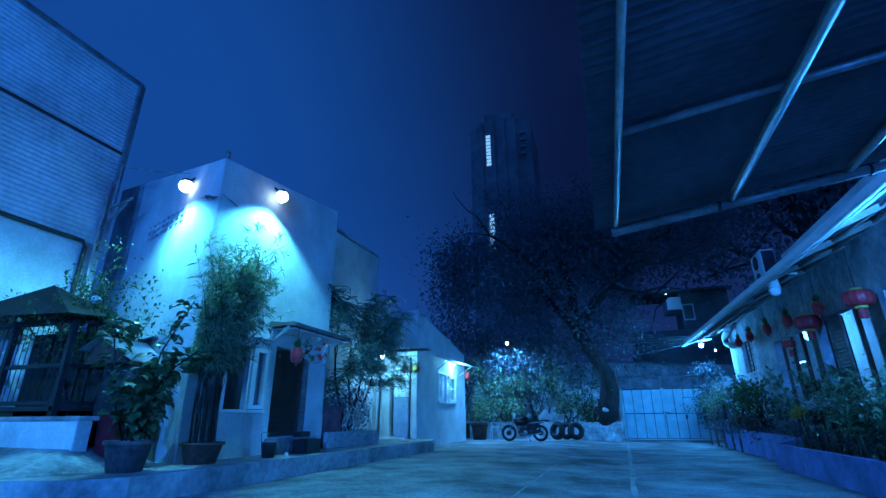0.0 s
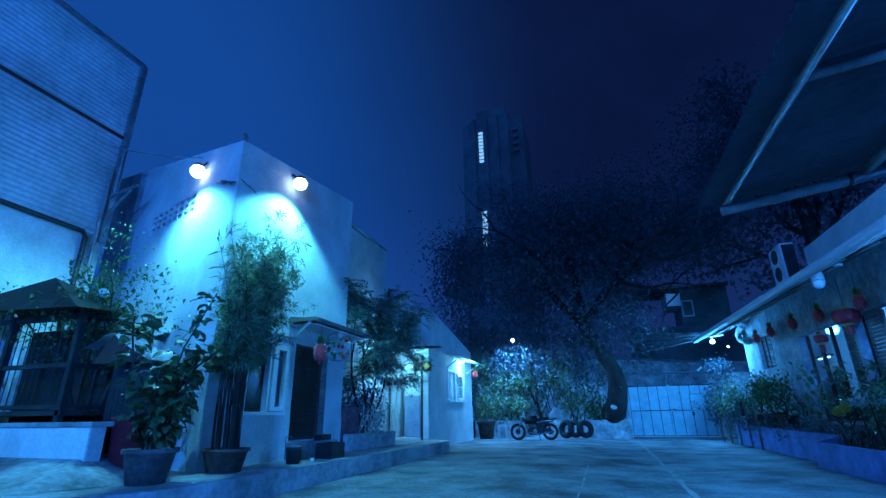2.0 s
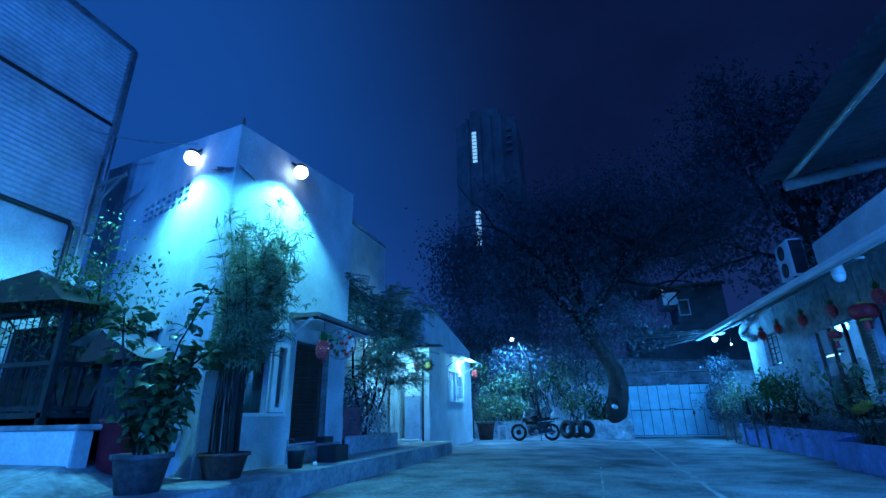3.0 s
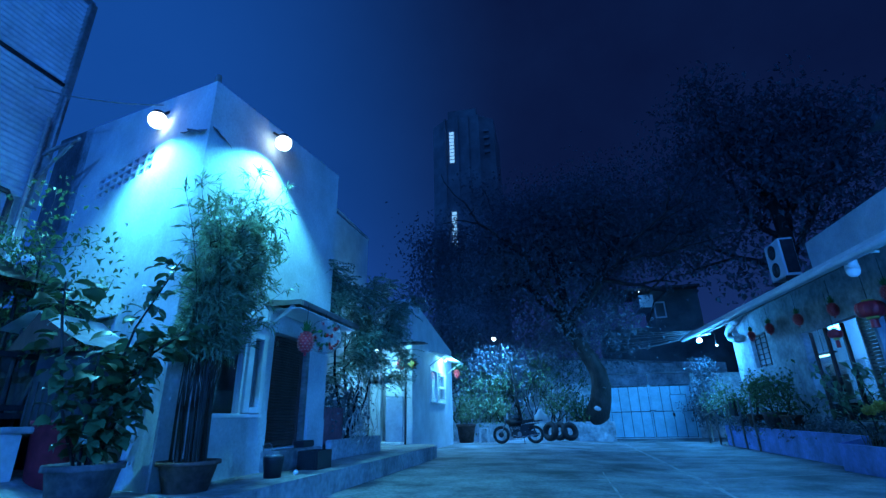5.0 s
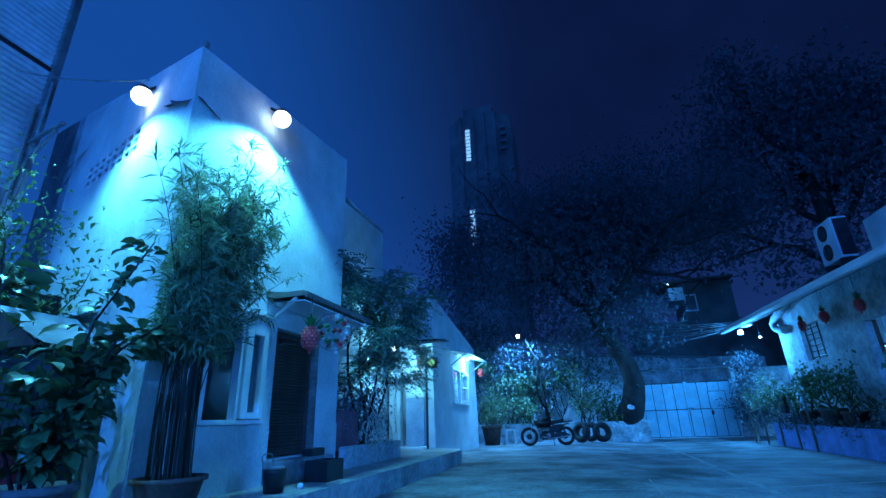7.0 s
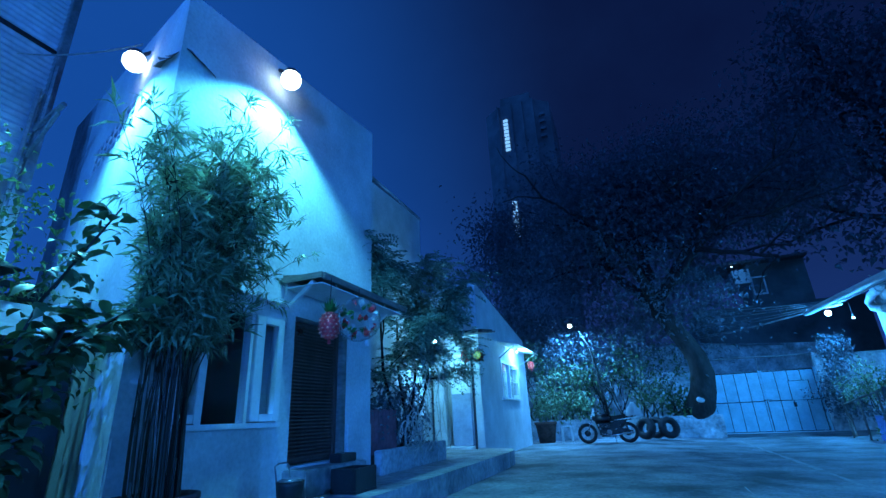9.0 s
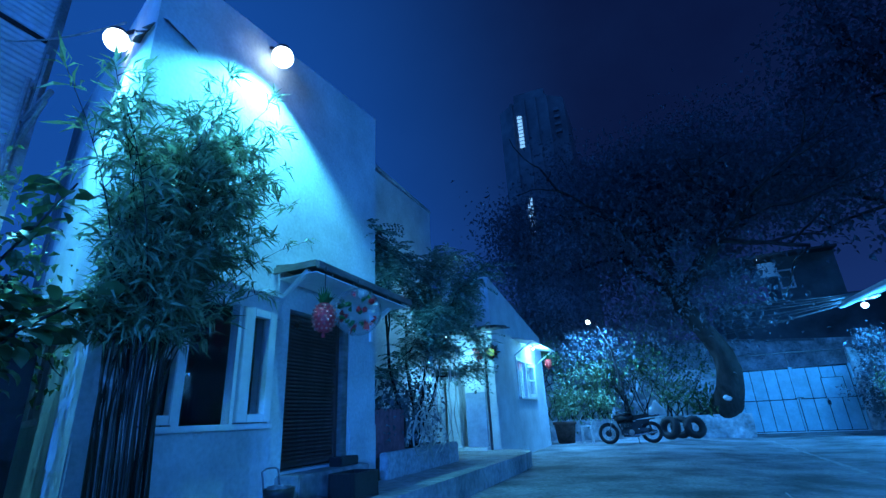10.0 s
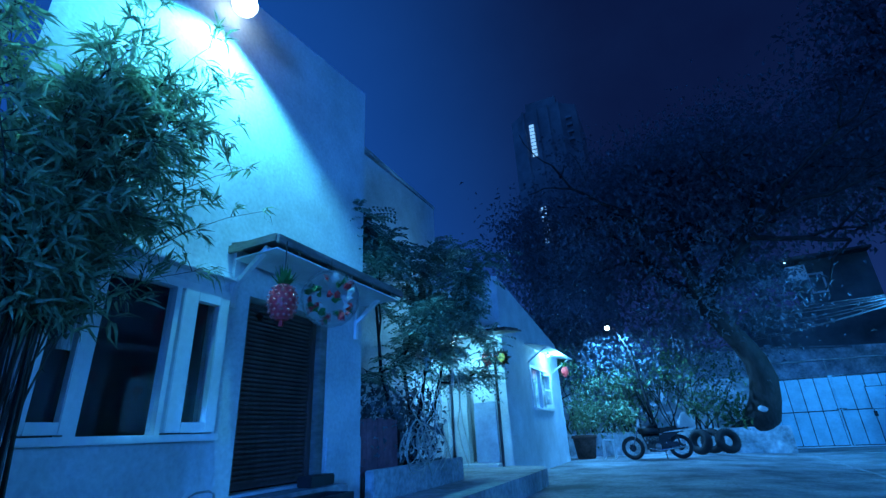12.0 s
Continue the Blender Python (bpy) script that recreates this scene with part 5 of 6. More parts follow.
# rubber plant with broad glossy leaves
rng = np.random.default_rng(8)
rub = thing("rubber_plant", "broad leaved rubber plant in a grey clay pot", "potted plant", (-5.62, 3.45, 0.41))
plant_pot(rub, (-5.62, 3.45, 0.41), 0.27, 0.36, GREYPOT, "large grey pot")
part("soil", lathe(bmesh.new(), [(0.24, 0.0), (0.24, 0.02), (0.01, 0.03)], (-5.62, 3.45, 0.72), 20), SOIL, rub)
stems = [[(-5.62, 3.45, 0.7), (-5.6, 3.5, 1.3), (-5.58, 3.62, 1.9), (-5.55, 3.82, 2.35), (-5.52, 3.95, 2.66)], [(-5.64, 3.42, 0.7), (-5.6, 3.35, 1.1), (-5.5, 3.25, 1.6)], [(-5.6, 3.5, 0.7), (-5.52, 3.6, 1.2), (-5.45, 3.72, 1.75)], [(-5.65, 3.4, 0.7), (-5.7, 3.2, 1.2), (-5.75, 3.05, 1.95), (-5.75, 3.02, 2.2)], [(-5.6, 3.45, 0.7), (-5.55, 3.5, 1.0), (-5.4, 3.55, 1.35)], [(-5.6, 3.5, 1.2), (-5.55, 3.85, 1.7), (-5.5, 4.15, 1.95)]]
bm = bmesh.new()
lb, lw = [], []
for st in stems:
    tube(bm, st, [0.013 - 0.0015 * i for i in range(len(st))], 6)
    for i in range(84):
        f = rng.uniform(0.22, 1.0) * (len(st) - 1)
        j = min(len(st) - 2, int(f))
        p = np.array(st[j]) + (np.array(st[j + 1]) - np.array(st[j])) * (f - j)
        d = unit(rng, 1)[0] * np.array([1, 1, 0.55]) + np.array([0.1, 0, 0.05])
        lb.append(p + d * rng.uniform(0.02, 0.16))
        lw.append(d - np.array([0, 0, 0.25]))
part("stem", bm, BARK, rub, "", True)
lb, lw = np.array(lb), np.array(lw)
ln = rng.uniform(0.1, 0.2, len(lb))
broad_leaves("leaves", lb, lw, rng.normal(size=lb.shape) * 0.4 + np.array([0, 0, 1.0]), ln, ln * 0.6, LEAF_RUBBER, rub, "broad glossy leaves")

# feathery tree in the planter between the houses
rng = np.random.default_rng(21)
fea = thing("feathery_tree", "slender tree with feathery leaves growing from the planter", "tree", (-6.15, 9.7, 0.7))
bm, tips = bmesh.new(), []
for way, ln in (((0.05, 0.1, 1), 2.6), ((0.15, 0.45, 1), 2.5), ((0.1, -0.35, 1), 2.2), ((0.2, 0.9, 0.9), 2.4)):
    branchy(bm, rng, (-6.15 + rng.normal() * 0.05, 9.7 + rng.normal() * 0.15, 0.7), way, ln, 0.035, 2, tips, 0.32, 0.55)
part("trunk", bm, BARK, fea, "", True)
fr = [(t, unit(rng, 1)[0] * np.array([0.8, 1.1, 0.4]) + np.array([0.45, -0.1, 0.1])) for t in tips for _ in range(8)]
bm = bmesh.new()
lb, lw = [], []
for t, d in fr:
    d = d / np.linalg.norm(d)
    L = rng.uniform(0.25, 0.55)
    side = np.cross(d, [0, 0, 1.0])
    for i in range(9):
        f = (i + 1) / 9
        p = np.array(t) + d * L * f + np.array([0, 0, -0.16 * f * f])
        for sgn in (-1, 1):
            lb.append(p)
            lw.append(side * sgn + d * 0.5 - np.array([0, 0, 0.15]))
lb, lw = np.array(lb), np.array(lw)
ln = rng.uniform(0.06, 0.12, len(lb))
leaf_mesh("leaves", lb, lw, rng.normal(size=lb.shape) * 0.2 + np.array([0, 0, 1.0]), ln, ln * 0.5, LEAF_FEATHER, fea, "drooping feathery fronds", 0.05, "stuff")
leafy("undergrowth", rng, [[-6.2 + rng.normal() * 0.12, rng.uniform(8.5, 10.7), rng.uniform(0.8, 1.7)] for _ in range(50)], 1500, 0.14, 0.11, 0.5, LEAF_DARK, fea, 0.2, "low dark leaves in the planter")

bed = thing("planter", "low plastered planter between the two houses", "planter", (-6.1, 9.5, 0.41))
part("front", boxed(-5.86, -5.74, 8.26, 10.8, 0.41, 0.74, 0.015), PLASTER_DIM, bed)
part("end", boxed(-6.8, -5.86, 10.68, 10.8, 0.41, 0.735, 0.015), PLASTER_DIM, bed)
part("soil", boxed(-6.8, -5.87, 8.27, 10.67, 0.41, 0.68), SOIL, bed)
brd = thing("board_fence", "red brown board screen standing in the planter", "fence", (-5.95, 8.7, 0.68))
for k in range(7):
    part("board", boxed(-5.96, -5.93, 8.28 + k * 0.12, 8.395 + k * 0.12, 0.68, 1.29 + 0.015 * (k % 2)), BROWNRED, brd)
rng = np.random.default_rng(9)
vin = thing("dry_vine", "pale dry vine coiled over the planter edge", "vine", (-5.7, 9.4, 0.74))
bm = bmesh.new()
for k in range(16):
    c = np.array([-5.68 + rng.normal() * 0.05, 9.25 + rng.normal() * 0.16, 1.02 + rng.normal() * 0.08])
    r = rng.uniform(0.1, 0.3)
    a0, turn = rng.uniform(0, 6), rng.uniform(3.5, 6.5)
    tube(bm, [(c[0] + 0.03 * math.sin(5 * i / 14 + k), c[1] + r * math.cos(a0 + turn * i / 14), max(0.5, c[2] + r * 0.9 * math.sin(a0 + turn * i / 14))) for i in range(15)], 0.008, 4, False)
for k in range(9):
    y = rng.uniform(9.0, 10.9)
    tube(bm, [(-5.7 + rng.normal() * 0.03, y + rng.normal() * 0.07 * i, 2.1 - 0.3 * i + rng.normal() * 0.02) for i in range(6)], 0.008, 4, False)
part("stem", bm, DRYVINE, vin)["kind"] = "stuff"

# little tree by the hut
rng = np.random.default_rng(30)
lt = thing("small_tree", "thin young tree beside the hut", "tree", (-7.75, 4.25, 0.41))
bm, tips = bmesh.new(), []
for way in ((0, 0, 1), (0.25, -0.1, 1), (-0.2, 0, 1)):
    branchy(bm, rng, (-7.75, 4.2, 0.4), way, 1.9, 0.035, 2, tips, 0.35, 0.55)
part("trunk", bm, BARK, lt, "", True)
leafy("crown", rng, tips, 2200, 0.15, 0.09, 0.5, LEAF_MID, lt, 0.3)
gb = thing("globe_lamp", "unlit white globe lamp on a post", "lamp", (-7.6, 3.95, 0.41))
bm = bmesh.new()
bmesh.ops.create_icosphere(bm, subdivisions=3, radius=0.075, matrix=Matrix.Translation((-7.6, 3.95, 2.85)))
part("globe", bm, WHITEPAINT, gb, "white globe", True)
part("post", tube(bmesh.new(), [(-7.6, 3.95, 0.41), (-7.6, 3.95, 2.79)], 0.02, 8), DARKSTEEL, gb)

# ---- hut and kennel on the terrace ----
hut = thing("hut", "dark timber hut with wire sides and a sheet roof", "hut", (-8.6, 4.0, 0.41))
for x in (-10.0, -8.75, -7.42):
    for y in (3.62, 4.55):
        if y > 4 and x < -9.5:
            continue
        part("post", boxed(x - 0.04, x + 0.04, y - 0.04, y + 0.04, 0.41, 2.5, 0.005), HUTWOOD, hut)
for z in (1.22, 1.75, 2.42):
    part("rail", boxed(-9.85, -7.4, 3.6, 3.66, z, z + 0.06, 0.004), HUTWOOD, hut)
    part("rail", boxed(-7.45, -7.39, 3.66, 4.5, z, z + 0.06, 0.004), HUTWOOD, hut)
part("floor", boxed(-9.85, -7.36, 3.58, 4.6, 1.14, 1.2), HUTWOOD, hut, "plank floor on legs")
# below the floor the dark boards only stand in for shade under the hut
part("back_panel", boxed(-9.85, -7.4, 4.56, 4.6, 0.69, 2.5), HUTWOOD, hut, "dark back boards, carried down in place of shade")
for k in range(20):
    x = -9.8 + k * 0.12
    part("bar", tube(bmesh.new(), [(x, 3.63, 1.2), (x, 3.63, 2.45)], 0.006, 4), DARKSTEEL, hut)
bm = bmesh.new()
ra, rb = bm.verts.new((-9.88, 3.95, 3.05)), bm.verts.new((-8.7, 3.95, 3.2))
c = [bm.verts.new(p) for p in ((-9.88, 3.2, 2.56), (-7.05, 3.25, 2.46), (-7.4, 4.4, 2.6), (-9.88, 4.4, 2.62))]
bm.faces.new((c[0], c[1], rb, ra))
bm.faces.new((c[1], c[2], rb))
bm.faces.new((c[2], c[3], ra, rb))
bmesh.ops.solidify(bm, geom=bm.faces[:], thickness=0.03)
part("roof", bm, TARP, hut, "dark sagging sheet roof")
lg = thing("low_wall", "white painted low wall with a flat top before the hut", "low wall", (-8.2, 3.4, 0.41))
part("body", boxed(-9.88, -6.4, 3.3, 3.5, 0.41, 1.0, 0.01), PLASTER, lg)
part("cap", boxed(-9.88, -6.38, 3.285, 3.95, 1.0, 1.06, 0.012), KERB, lg)
ken = thing("kennel", "small dark kennel with a curved metal roof", "kennel", (-6.85, 4.2, 0.41))
part("body", boxed(-7.2, -6.5, 4.05, 4.45, 0.41, 1.8, 0.01), TARP, ken)
bm = bmesh.new()
rows = []
for i in range(11):
    f = i / 10
    x = -7.45 + 1.2 * f
    z = 2.22 - (0.55 * (0.38 - f) if f < 0.38 else 0.42 * ((f - 0.38) / 0.62) ** 0.8)
    rows.append([bm.verts.new((x, y, z)) for y in (3.75, 4.5)])
for a, b in zip(rows, rows[1:]):
    bm.faces.new((a[0], b[0], b[1], a[1]))
bmesh.ops.solidify(bm, geom=bm.faces[:], thickness=0.015)
part("roof", bm, SHEET, ken, "pale metal roof")
bm = hexa(bmesh.new(), [(-7.3, 3.8, 1.8), (-6.4, 3.8, 1.8), (-6.4, 3.83, 1.8), (-7.3, 3.83, 1.8)], [(-7.02, 3.8, 2.18), (-6.97, 3.8, 2.18), (-6.97, 3.83, 2.18), (-7.02, 3.83, 2.18)])
part("gable", bm, DARKWOOD, ken)
for k in range(8):
    part("bar", tube(bmesh.new(), [(-7.15 + k * 0.085, 4.02, 0.6), (-7.15 + k * 0.085, 4.02, 1.5)], 0.008, 5), DARKSTEEL, ken)
rb_ = thing("bin", "faded red plastic bin beside the kennel", "bin", (-6.35, 3.75, 0.5))
part("body", lathe(bmesh.new(), [(0.15, 0), (0.19, 0.58), (0.205, 0.58), (0.205, 0.61), (0.17, 0.61), (0.16, 0.54), (0.01, 0.53)], (-6.35, 3.75, 0.5), 22), REDPLASTIC, rb_, "", True)

# ---- by the door ----
stp = thing("door_step", "dark stone step before the louvred door", "step", (-5.7, 6.95, 0.41))
part("block", boxed(-5.92, -5.6, 6.36, 7.62, 0.41, 0.68, 0.015), KERB, stp)
pail = thing("stove", "small black clay stove with a ring top beside the step", "stove", (-5.36, 5.82, 0.41))
part("body", lathe(bmesh.new(), [(0.10, 0), (0.125, 0.2), (0.13, 0.24), (0.115, 0.24), (0.07, 0.2), (0.01, 0.2)], (-5.36, 5.82, 0.41), 22), BLACK, pail, "", True)
part("ring", ring(bmesh.new(), (-5.36, 5.82, 0.655), 0.09, 0.012, "z", 24, 8), STEEL, pail, "pale metal ring", True)
part("handle", tube(bmesh.new(), [(-5.44, 5.73, 0.64), (-5.47, 5.73, 0.78), (-5.47, 5.78, 0.8), (-5.47, 5.88, 0.8), (-5.47, 5.92, 0.78), (-5.44, 5.92, 0.64)], 0.008, 6), STEEL, pail, "thin wire handle", True)
eg = thing("ball", "small white ball lying on the walk", "ball", (-5.2, 6.1, 0.41))
bm = bmesh.new()
bmesh.ops.create_icosphere(bm, subdivisions=2, radius=0.035, matrix=Matrix.Translation((-5.2, 6.1, 0.445)))
part("shell", bm, WHITEPAINT, eg, "", True)
crt = thing("crate", "dark plastic crate on the walk", "crate", (-5.35, 6.95, 0.41))
part("floor", boxed(-5.52, -5.2, 6.7, 7.15, 0.41, 0.44), BLACK, crt)
for a in ((-5.52, -5.49, 6.7, 7.15), (-5.23, -5.2, 6.7, 7.15), (-5.49, -5.23, 6.7, 6.73), (-5.49, -5.23, 7.12, 7.15)):
    part("side", boxed(*a, 0.44, 0.66, 0.006), BLACK, crt)
slippers = thing("brick_block", "loose dark block on the step", "block", (-5.75, 7.3, 0.68))
part("body", boxed(-5.85, -5.68, 7.15, 7.5, 0.68, 0.78, 0.01), BLACK, slippers)

# ---- lanterns ----


def pineapple(at, hang):
    e = thing("pineapple_lantern", "red pineapple shaped paper lantern with green top, hanging", "lantern", at, "pineapple lanterns")
    bm = bmesh.new()
    prof = []
    for i in range(10):
        f = i / 9
        prof.append((0.106 * (math.sin(math.pi * (0.06 + 0.88 * f)) ** 0.45), -0.15 + 0.29 * f))
    lathe(bm, prof, at, 16)
    bmesh.ops.poke(bm, faces=[q for q in bm.faces if len(q.verts) == 4], offset=0.022)
    part("body", bm, RED, e, "knobbly red body")
    bm = bmesh.new()
    for i in range(7):
        f = 0.1 + 0.8 * i / 6
        r = 0.112 * math.sin(math.pi * (0.06 + 0.88 * f)) ** 0.45
        z = at[2] - 0.15 + 0.29 * f
        for k in range(11):
            a = math.tau * (k + 0.5 * (i % 2)) / 11
            c, t = Vector((math.cos(a), math.sin(a), 0)), Vector((-math.sin(a), math.cos(a), 0))
            m = Vector((at[0], at[1], z)) + c * r
            rim = [bm.verts.new(m + t * u + Vector((0, 0, w))) for u, w in ((-0.018, 0), (0, -0.014), (0.018, 0), (0, 0.014))]
            tip = bm.verts.new(m + c * 0.02)
            for j in range(4):
                bm.faces.new((rim[j], rim[(j + 1) % 4], tip))
    part("scales", bm, REDSCALE, e, "pale red pointed scales")["kind"] = "stuff"
    bm = bmesh.new()
    for k in range(30):
        a = k * 2.4
        r = (0.13, 0.1, 0.05)[k // 10]
        h = (0.1, 0.15, 0.19)[k // 10]
        x, y, z = at[0], at[1], at[2] + 0.13
        p = [(x + 0.03 * math.cos(a + 0.8), y + 0.03 * math.sin(a + 0.8), z), (x + 0.03 * math.cos(a - 0.8), y + 0.03 * math.sin(a - 0.8), z), (x + r * math.cos(a), y + r * math.sin(a), z + h)]
        vs = [bm.verts.new(q) for q in p]
        bm.faces.new(vs)
    bmesh.ops.solidify(bm, geom=bm.faces[:], thickness=0.004)
    part("leaf_top", bm, GREEN, e, "green leaf top")
    part("cord", tube(bmesh.new(), [(at[0], at[1], at[2] + 0.13), (at[0], at[1], at[2] + 0.13 + hang)], 0.005, 4), BLACK, e)
    part("tassel", tube(bmesh.new(), [(at[0], at[1], at[2] - 0.135), (at[0], at[1], at[2] - 0.2)], [0.012, 0.02], 6), RED, e)
    return e


pa = pineapple((-5.24, 6.17, 2.13), 0.4)
copy_thing(pa, pose(-6.0, 13.02, 2.54))
copy_thing(pa, pose(-5.45, 18.5, 2.72))
pb = pineapple((4.45, 12.05, 3.2), 0.55)
for y, z in ((10.2, 3.12), (13.65, 3.28), (15.35, 3.34), (16.7, 3.34)):
    copy_thing(pb, pose(4.45, y, z))


def palace_lantern(at, r, hang):
    e = thing("round_lantern", "round ribbed red lantern with a tassel, hanging from the eave", "lantern", at, "round lanterns")
    bm = bmesh.new()
    n = 28
    rings = []
    for i in range(13):
        f = i / 12
        rr = r * math.sin(math.pi * (0.12 + 0.76 * f)) ** 0.6
        h = r * 0.62 * -math.cos(math.pi * f)
        rings.append([bm.verts.new((at[0] + rr * (1 + 0.04 * (k % 2)) * math.cos(math.tau * k / n), at[1] + rr * (1 + 0.04 * (k % 2)) * math.sin(math.tau * k / n), at[2] + h)) for k in range(n)])
    for a, b in zip(rings, rings[1:]):
        for k in range(n):
            bm.faces.new((a[k], a[(k + 1) % n], b[(k + 1) % n], b[k]))
    bm.faces.new(rings[0][::-1])
    bm.faces.new(rings[-1])
    part("body", bm, RED, e, "ribbed red body")
    part("cap", lathe(bmesh.new(), [(r * 0.45, 0), (r * 0.42, 0.04)], (at[0], at[1], at[2] + r * 0.62), 18), GOLD, e, "yellow cap")
    part("collar", lathe(bmesh.new(), [(r * 0.42, 0), (r * 0.45, 0.04)], (at[0], at[1], at[2] - r * 0.62 - 0.04), 18), GOLD, e, "yellow collar")
    part("tassel", lathe(bmesh.new(), [(r * 0.3, -0.16), (r * 0.28, 0)], (at[0], at[1], at[2] - r * 0.62 - 0.05), 14), RED, e)
    part("cord", tube(bmesh.new(), [(at[0], at[1], at[2] + r * 0.6), (at[0], at[1], at[2] + r * 0.6 + hang)], 0.005, 4), BLACK, e)
    return e


palace_lantern((4.4, 10.75, 2.92), 0.24, 0.75)
palace_lantern((4.4, 8.45, 2.92), 0.22, 0.75)
palace_lantern((4.4, 12.15, 2.66), 0.14, 0.85)

# clear ornament ball and porch flower
orn = thing("ornament_ball", "clear plastic ball with red and green blooms under the awning", "ornament", (-5.25, 6.78, 2.3))
bm = bmesh.new()
bmesh.ops.create_icosphere(bm, subdivisions=3, radius=0.27, matrix=Matrix.Translation((-5.25, 6.78, 2.3)))
part("shell", bm, CLEARPLASTIC, orn, "clear shell", True)
rng = np.random.default_rng(17)
for k in range(40):
    d = unit(rng, 1)[0] * 0.2
    bm = bmesh.new()
    bmesh.ops.create_icosphere(bm, subdivisions=1, radius=rng.uniform(0.018, 0.036), matrix=Matrix.Translation((-5.25 + d[0], 6.78 + d[1], 2.3 + d[2])))
    for v in bm.verts:
        v.co += Vector(rng.normal(size=3)) * 0.012
    part("bloom", bm, (RED, GREEN, CLOTH, RED, GREEN)[k % 5], orn)
part("cord", tube(bmesh.new(), [(-5.25, 6.78, 2.56), (-5.25, 6.78, 2.68)], 0.004, 4), BLACK, orn)
flo = thing("flower_ornament", "red and pale flower ornament with a yellow centre", "ornament", (-5.8, 13.4, 2.58))
for dy, scale, off, mat, lab in ((0.0, 1.0, 0.0, CLOTH, "pale petals"), (-0.02, 0.75, 0.39, REDSCALE, "red petals")):
    bm = bmesh.new()
    for k in range(8):
        a = math.tau * k / 8 + off
        vs = [bm.verts.new((-5.8 + scale * rr * math.cos(a + o), 13.4 + dy, 2.58 + scale * rr * math.sin(a + o))) for rr, o in ((0.06, -0.5), (0.15, -0.25), (0.24, 0), (0.15, 0.25), (0.06, 0.5))]
        bm.faces.new(vs)
    bmesh.ops.solidify(bm, geom=bm.faces[:], thickness=0.01)
    part("petals", bm, mat, flo, lab)
part("centre", lathe(bmesh.new(), [(0.1, -0.02), (0.085, 0.02)], (-5.8, 13.36, 2.58), 12, "y"), GOLD, flo, "yellow centre")
part("cord", tube(bmesh.new(), [(-5.8, 13.4, 2.68), (-5.8, 13.4, 3.08)], 0.004, 4), BLACK, flo)

# ---- motorcycle and what stands by the bed wall ----
G = 0.12
moto = thing("motorcycle", "small dark motorcycle parked on its stand", "motorcycle", (-3.3, 19.4, G))
FX, RX, MY, WR = -3.95, -2.66, 19.4, 0.32


def wheel(x):
    w = part("wheel", ring(bmesh.new(), (x, MY, G + WR), WR - 0.055, 0.055, "y", 32, 10), RUBBER, moto, "black tyre", True)
    part("rim", ring(bmesh.new(), (x, MY, G + WR), WR - 0.095, 0.015, "y", 28, 6), STEEL, w, "", True)
    part("hub", lathe(bmesh.new(), [(0.07, -0.06), (0.1, -0.04), (0.1, 0.04), (0.07, 0.06)], (x, MY, G + WR), 16, "y"), DARKSTEEL, w)
    bm = bmesh.new()
    for k in range(16):
        a = math.tau * k / 16
        tube(bm, [(x, MY + 0.03 * (-1) ** k, G + WR), (x + 0.21 * math.cos(a), MY, G + WR + 0.21 * math.sin(a))], 0.005, 3, False)
    part("spokes", bm, CHROME, w)


wheel(FX)
wheel(RX)
bm = bmesh.new()
for s in (-0.07, 0.07):
    tube(bm, [(FX, MY + s, G + WR), (FX + 0.24, MY + s, G + 0.86)], 0.018, 7)
part("fork", bm, CHROME, moto, "bright front fork", True)
bm = bmesh.new()
for pts in ([(FX + 0.26, MY, G + 0.82), (-3.4, MY, G + 0.72), (-3.0, MY, G + 0.68), (-2.5, MY, G + 0.72)], [(FX + 0.26, MY, G + 0.78), (-3.55, MY, G + 0.4), (-3.2, MY, G + 0.3), (-3.05, MY, G + 0.45), (-2.95, MY, G + 0.68)], [(-3.1, MY + 0.06, G + 0.38), (RX, MY + 0.06, G + WR)], [(-3.1, MY - 0.06, G + 0.38), (RX, MY - 0.06, G + WR)]):
    tube(bm, pts, 0.02, 7)
part("frame", bm, BLACK, moto, "", True)
bm = boxed(-3.72, -3.08, MY - 0.15, MY + 0.15, G + 0.6, G + 0.93, 0.09)
part("tank", bm, DARKSTEEL, moto, "dark fuel tank", True)
part("seat", hexa(bmesh.new(), [(-3.14, MY - 0.13, G + 0.7), (-2.36, MY - 0.12, G + 0.8), (-2.36, MY + 0.12, G + 0.8), (-3.14, MY + 0.13, G + 0.7)], [(-3.12, MY - 0.11, G + 0.83), (-2.38, MY - 0.1, G + 0.92), (-2.38, MY + 0.1, G + 0.92), (-3.12, MY + 0.11, G + 0.83)]), RUBBER, moto, "long black seat")
for s in (-1, 1):
    part("side_panel", hexa(bmesh.new(), [(-3.1, MY + s * 0.08, G + 0.52), (-2.85, MY + s * 0.08, G + 0.56), (-2.85, MY + s * 0.12, G + 0.56), (-3.1, MY + s * 0.12, G + 0.52)], [(-3.12, MY + s * 0.08, G + 0.66), (-2.62, MY + s * 0.08, G + 0.7), (-2.62, MY + s * 0.12, G + 0.7), (-3.12, MY + s * 0.12, G + 0.66)]), BLACK, moto)
    part("shock_absorber", tube(bmesh.new(), [(RX + 0.02, MY + s * 0.1, G + WR), (-2.72, MY + s * 0.1, G + 0.7)], 0.028, 8), DARKSTEEL, moto)
part("luggage_rack", boxed(-2.45, -2.2, MY - 0.1, MY + 0.1, G + 0.86, G + 0.89, 0.008), DARKSTEEL, moto)
bm = boxed(-3.56, -2.98, MY - 0.16, MY + 0.16, G + 0.2, G + 0.48, 0.06)
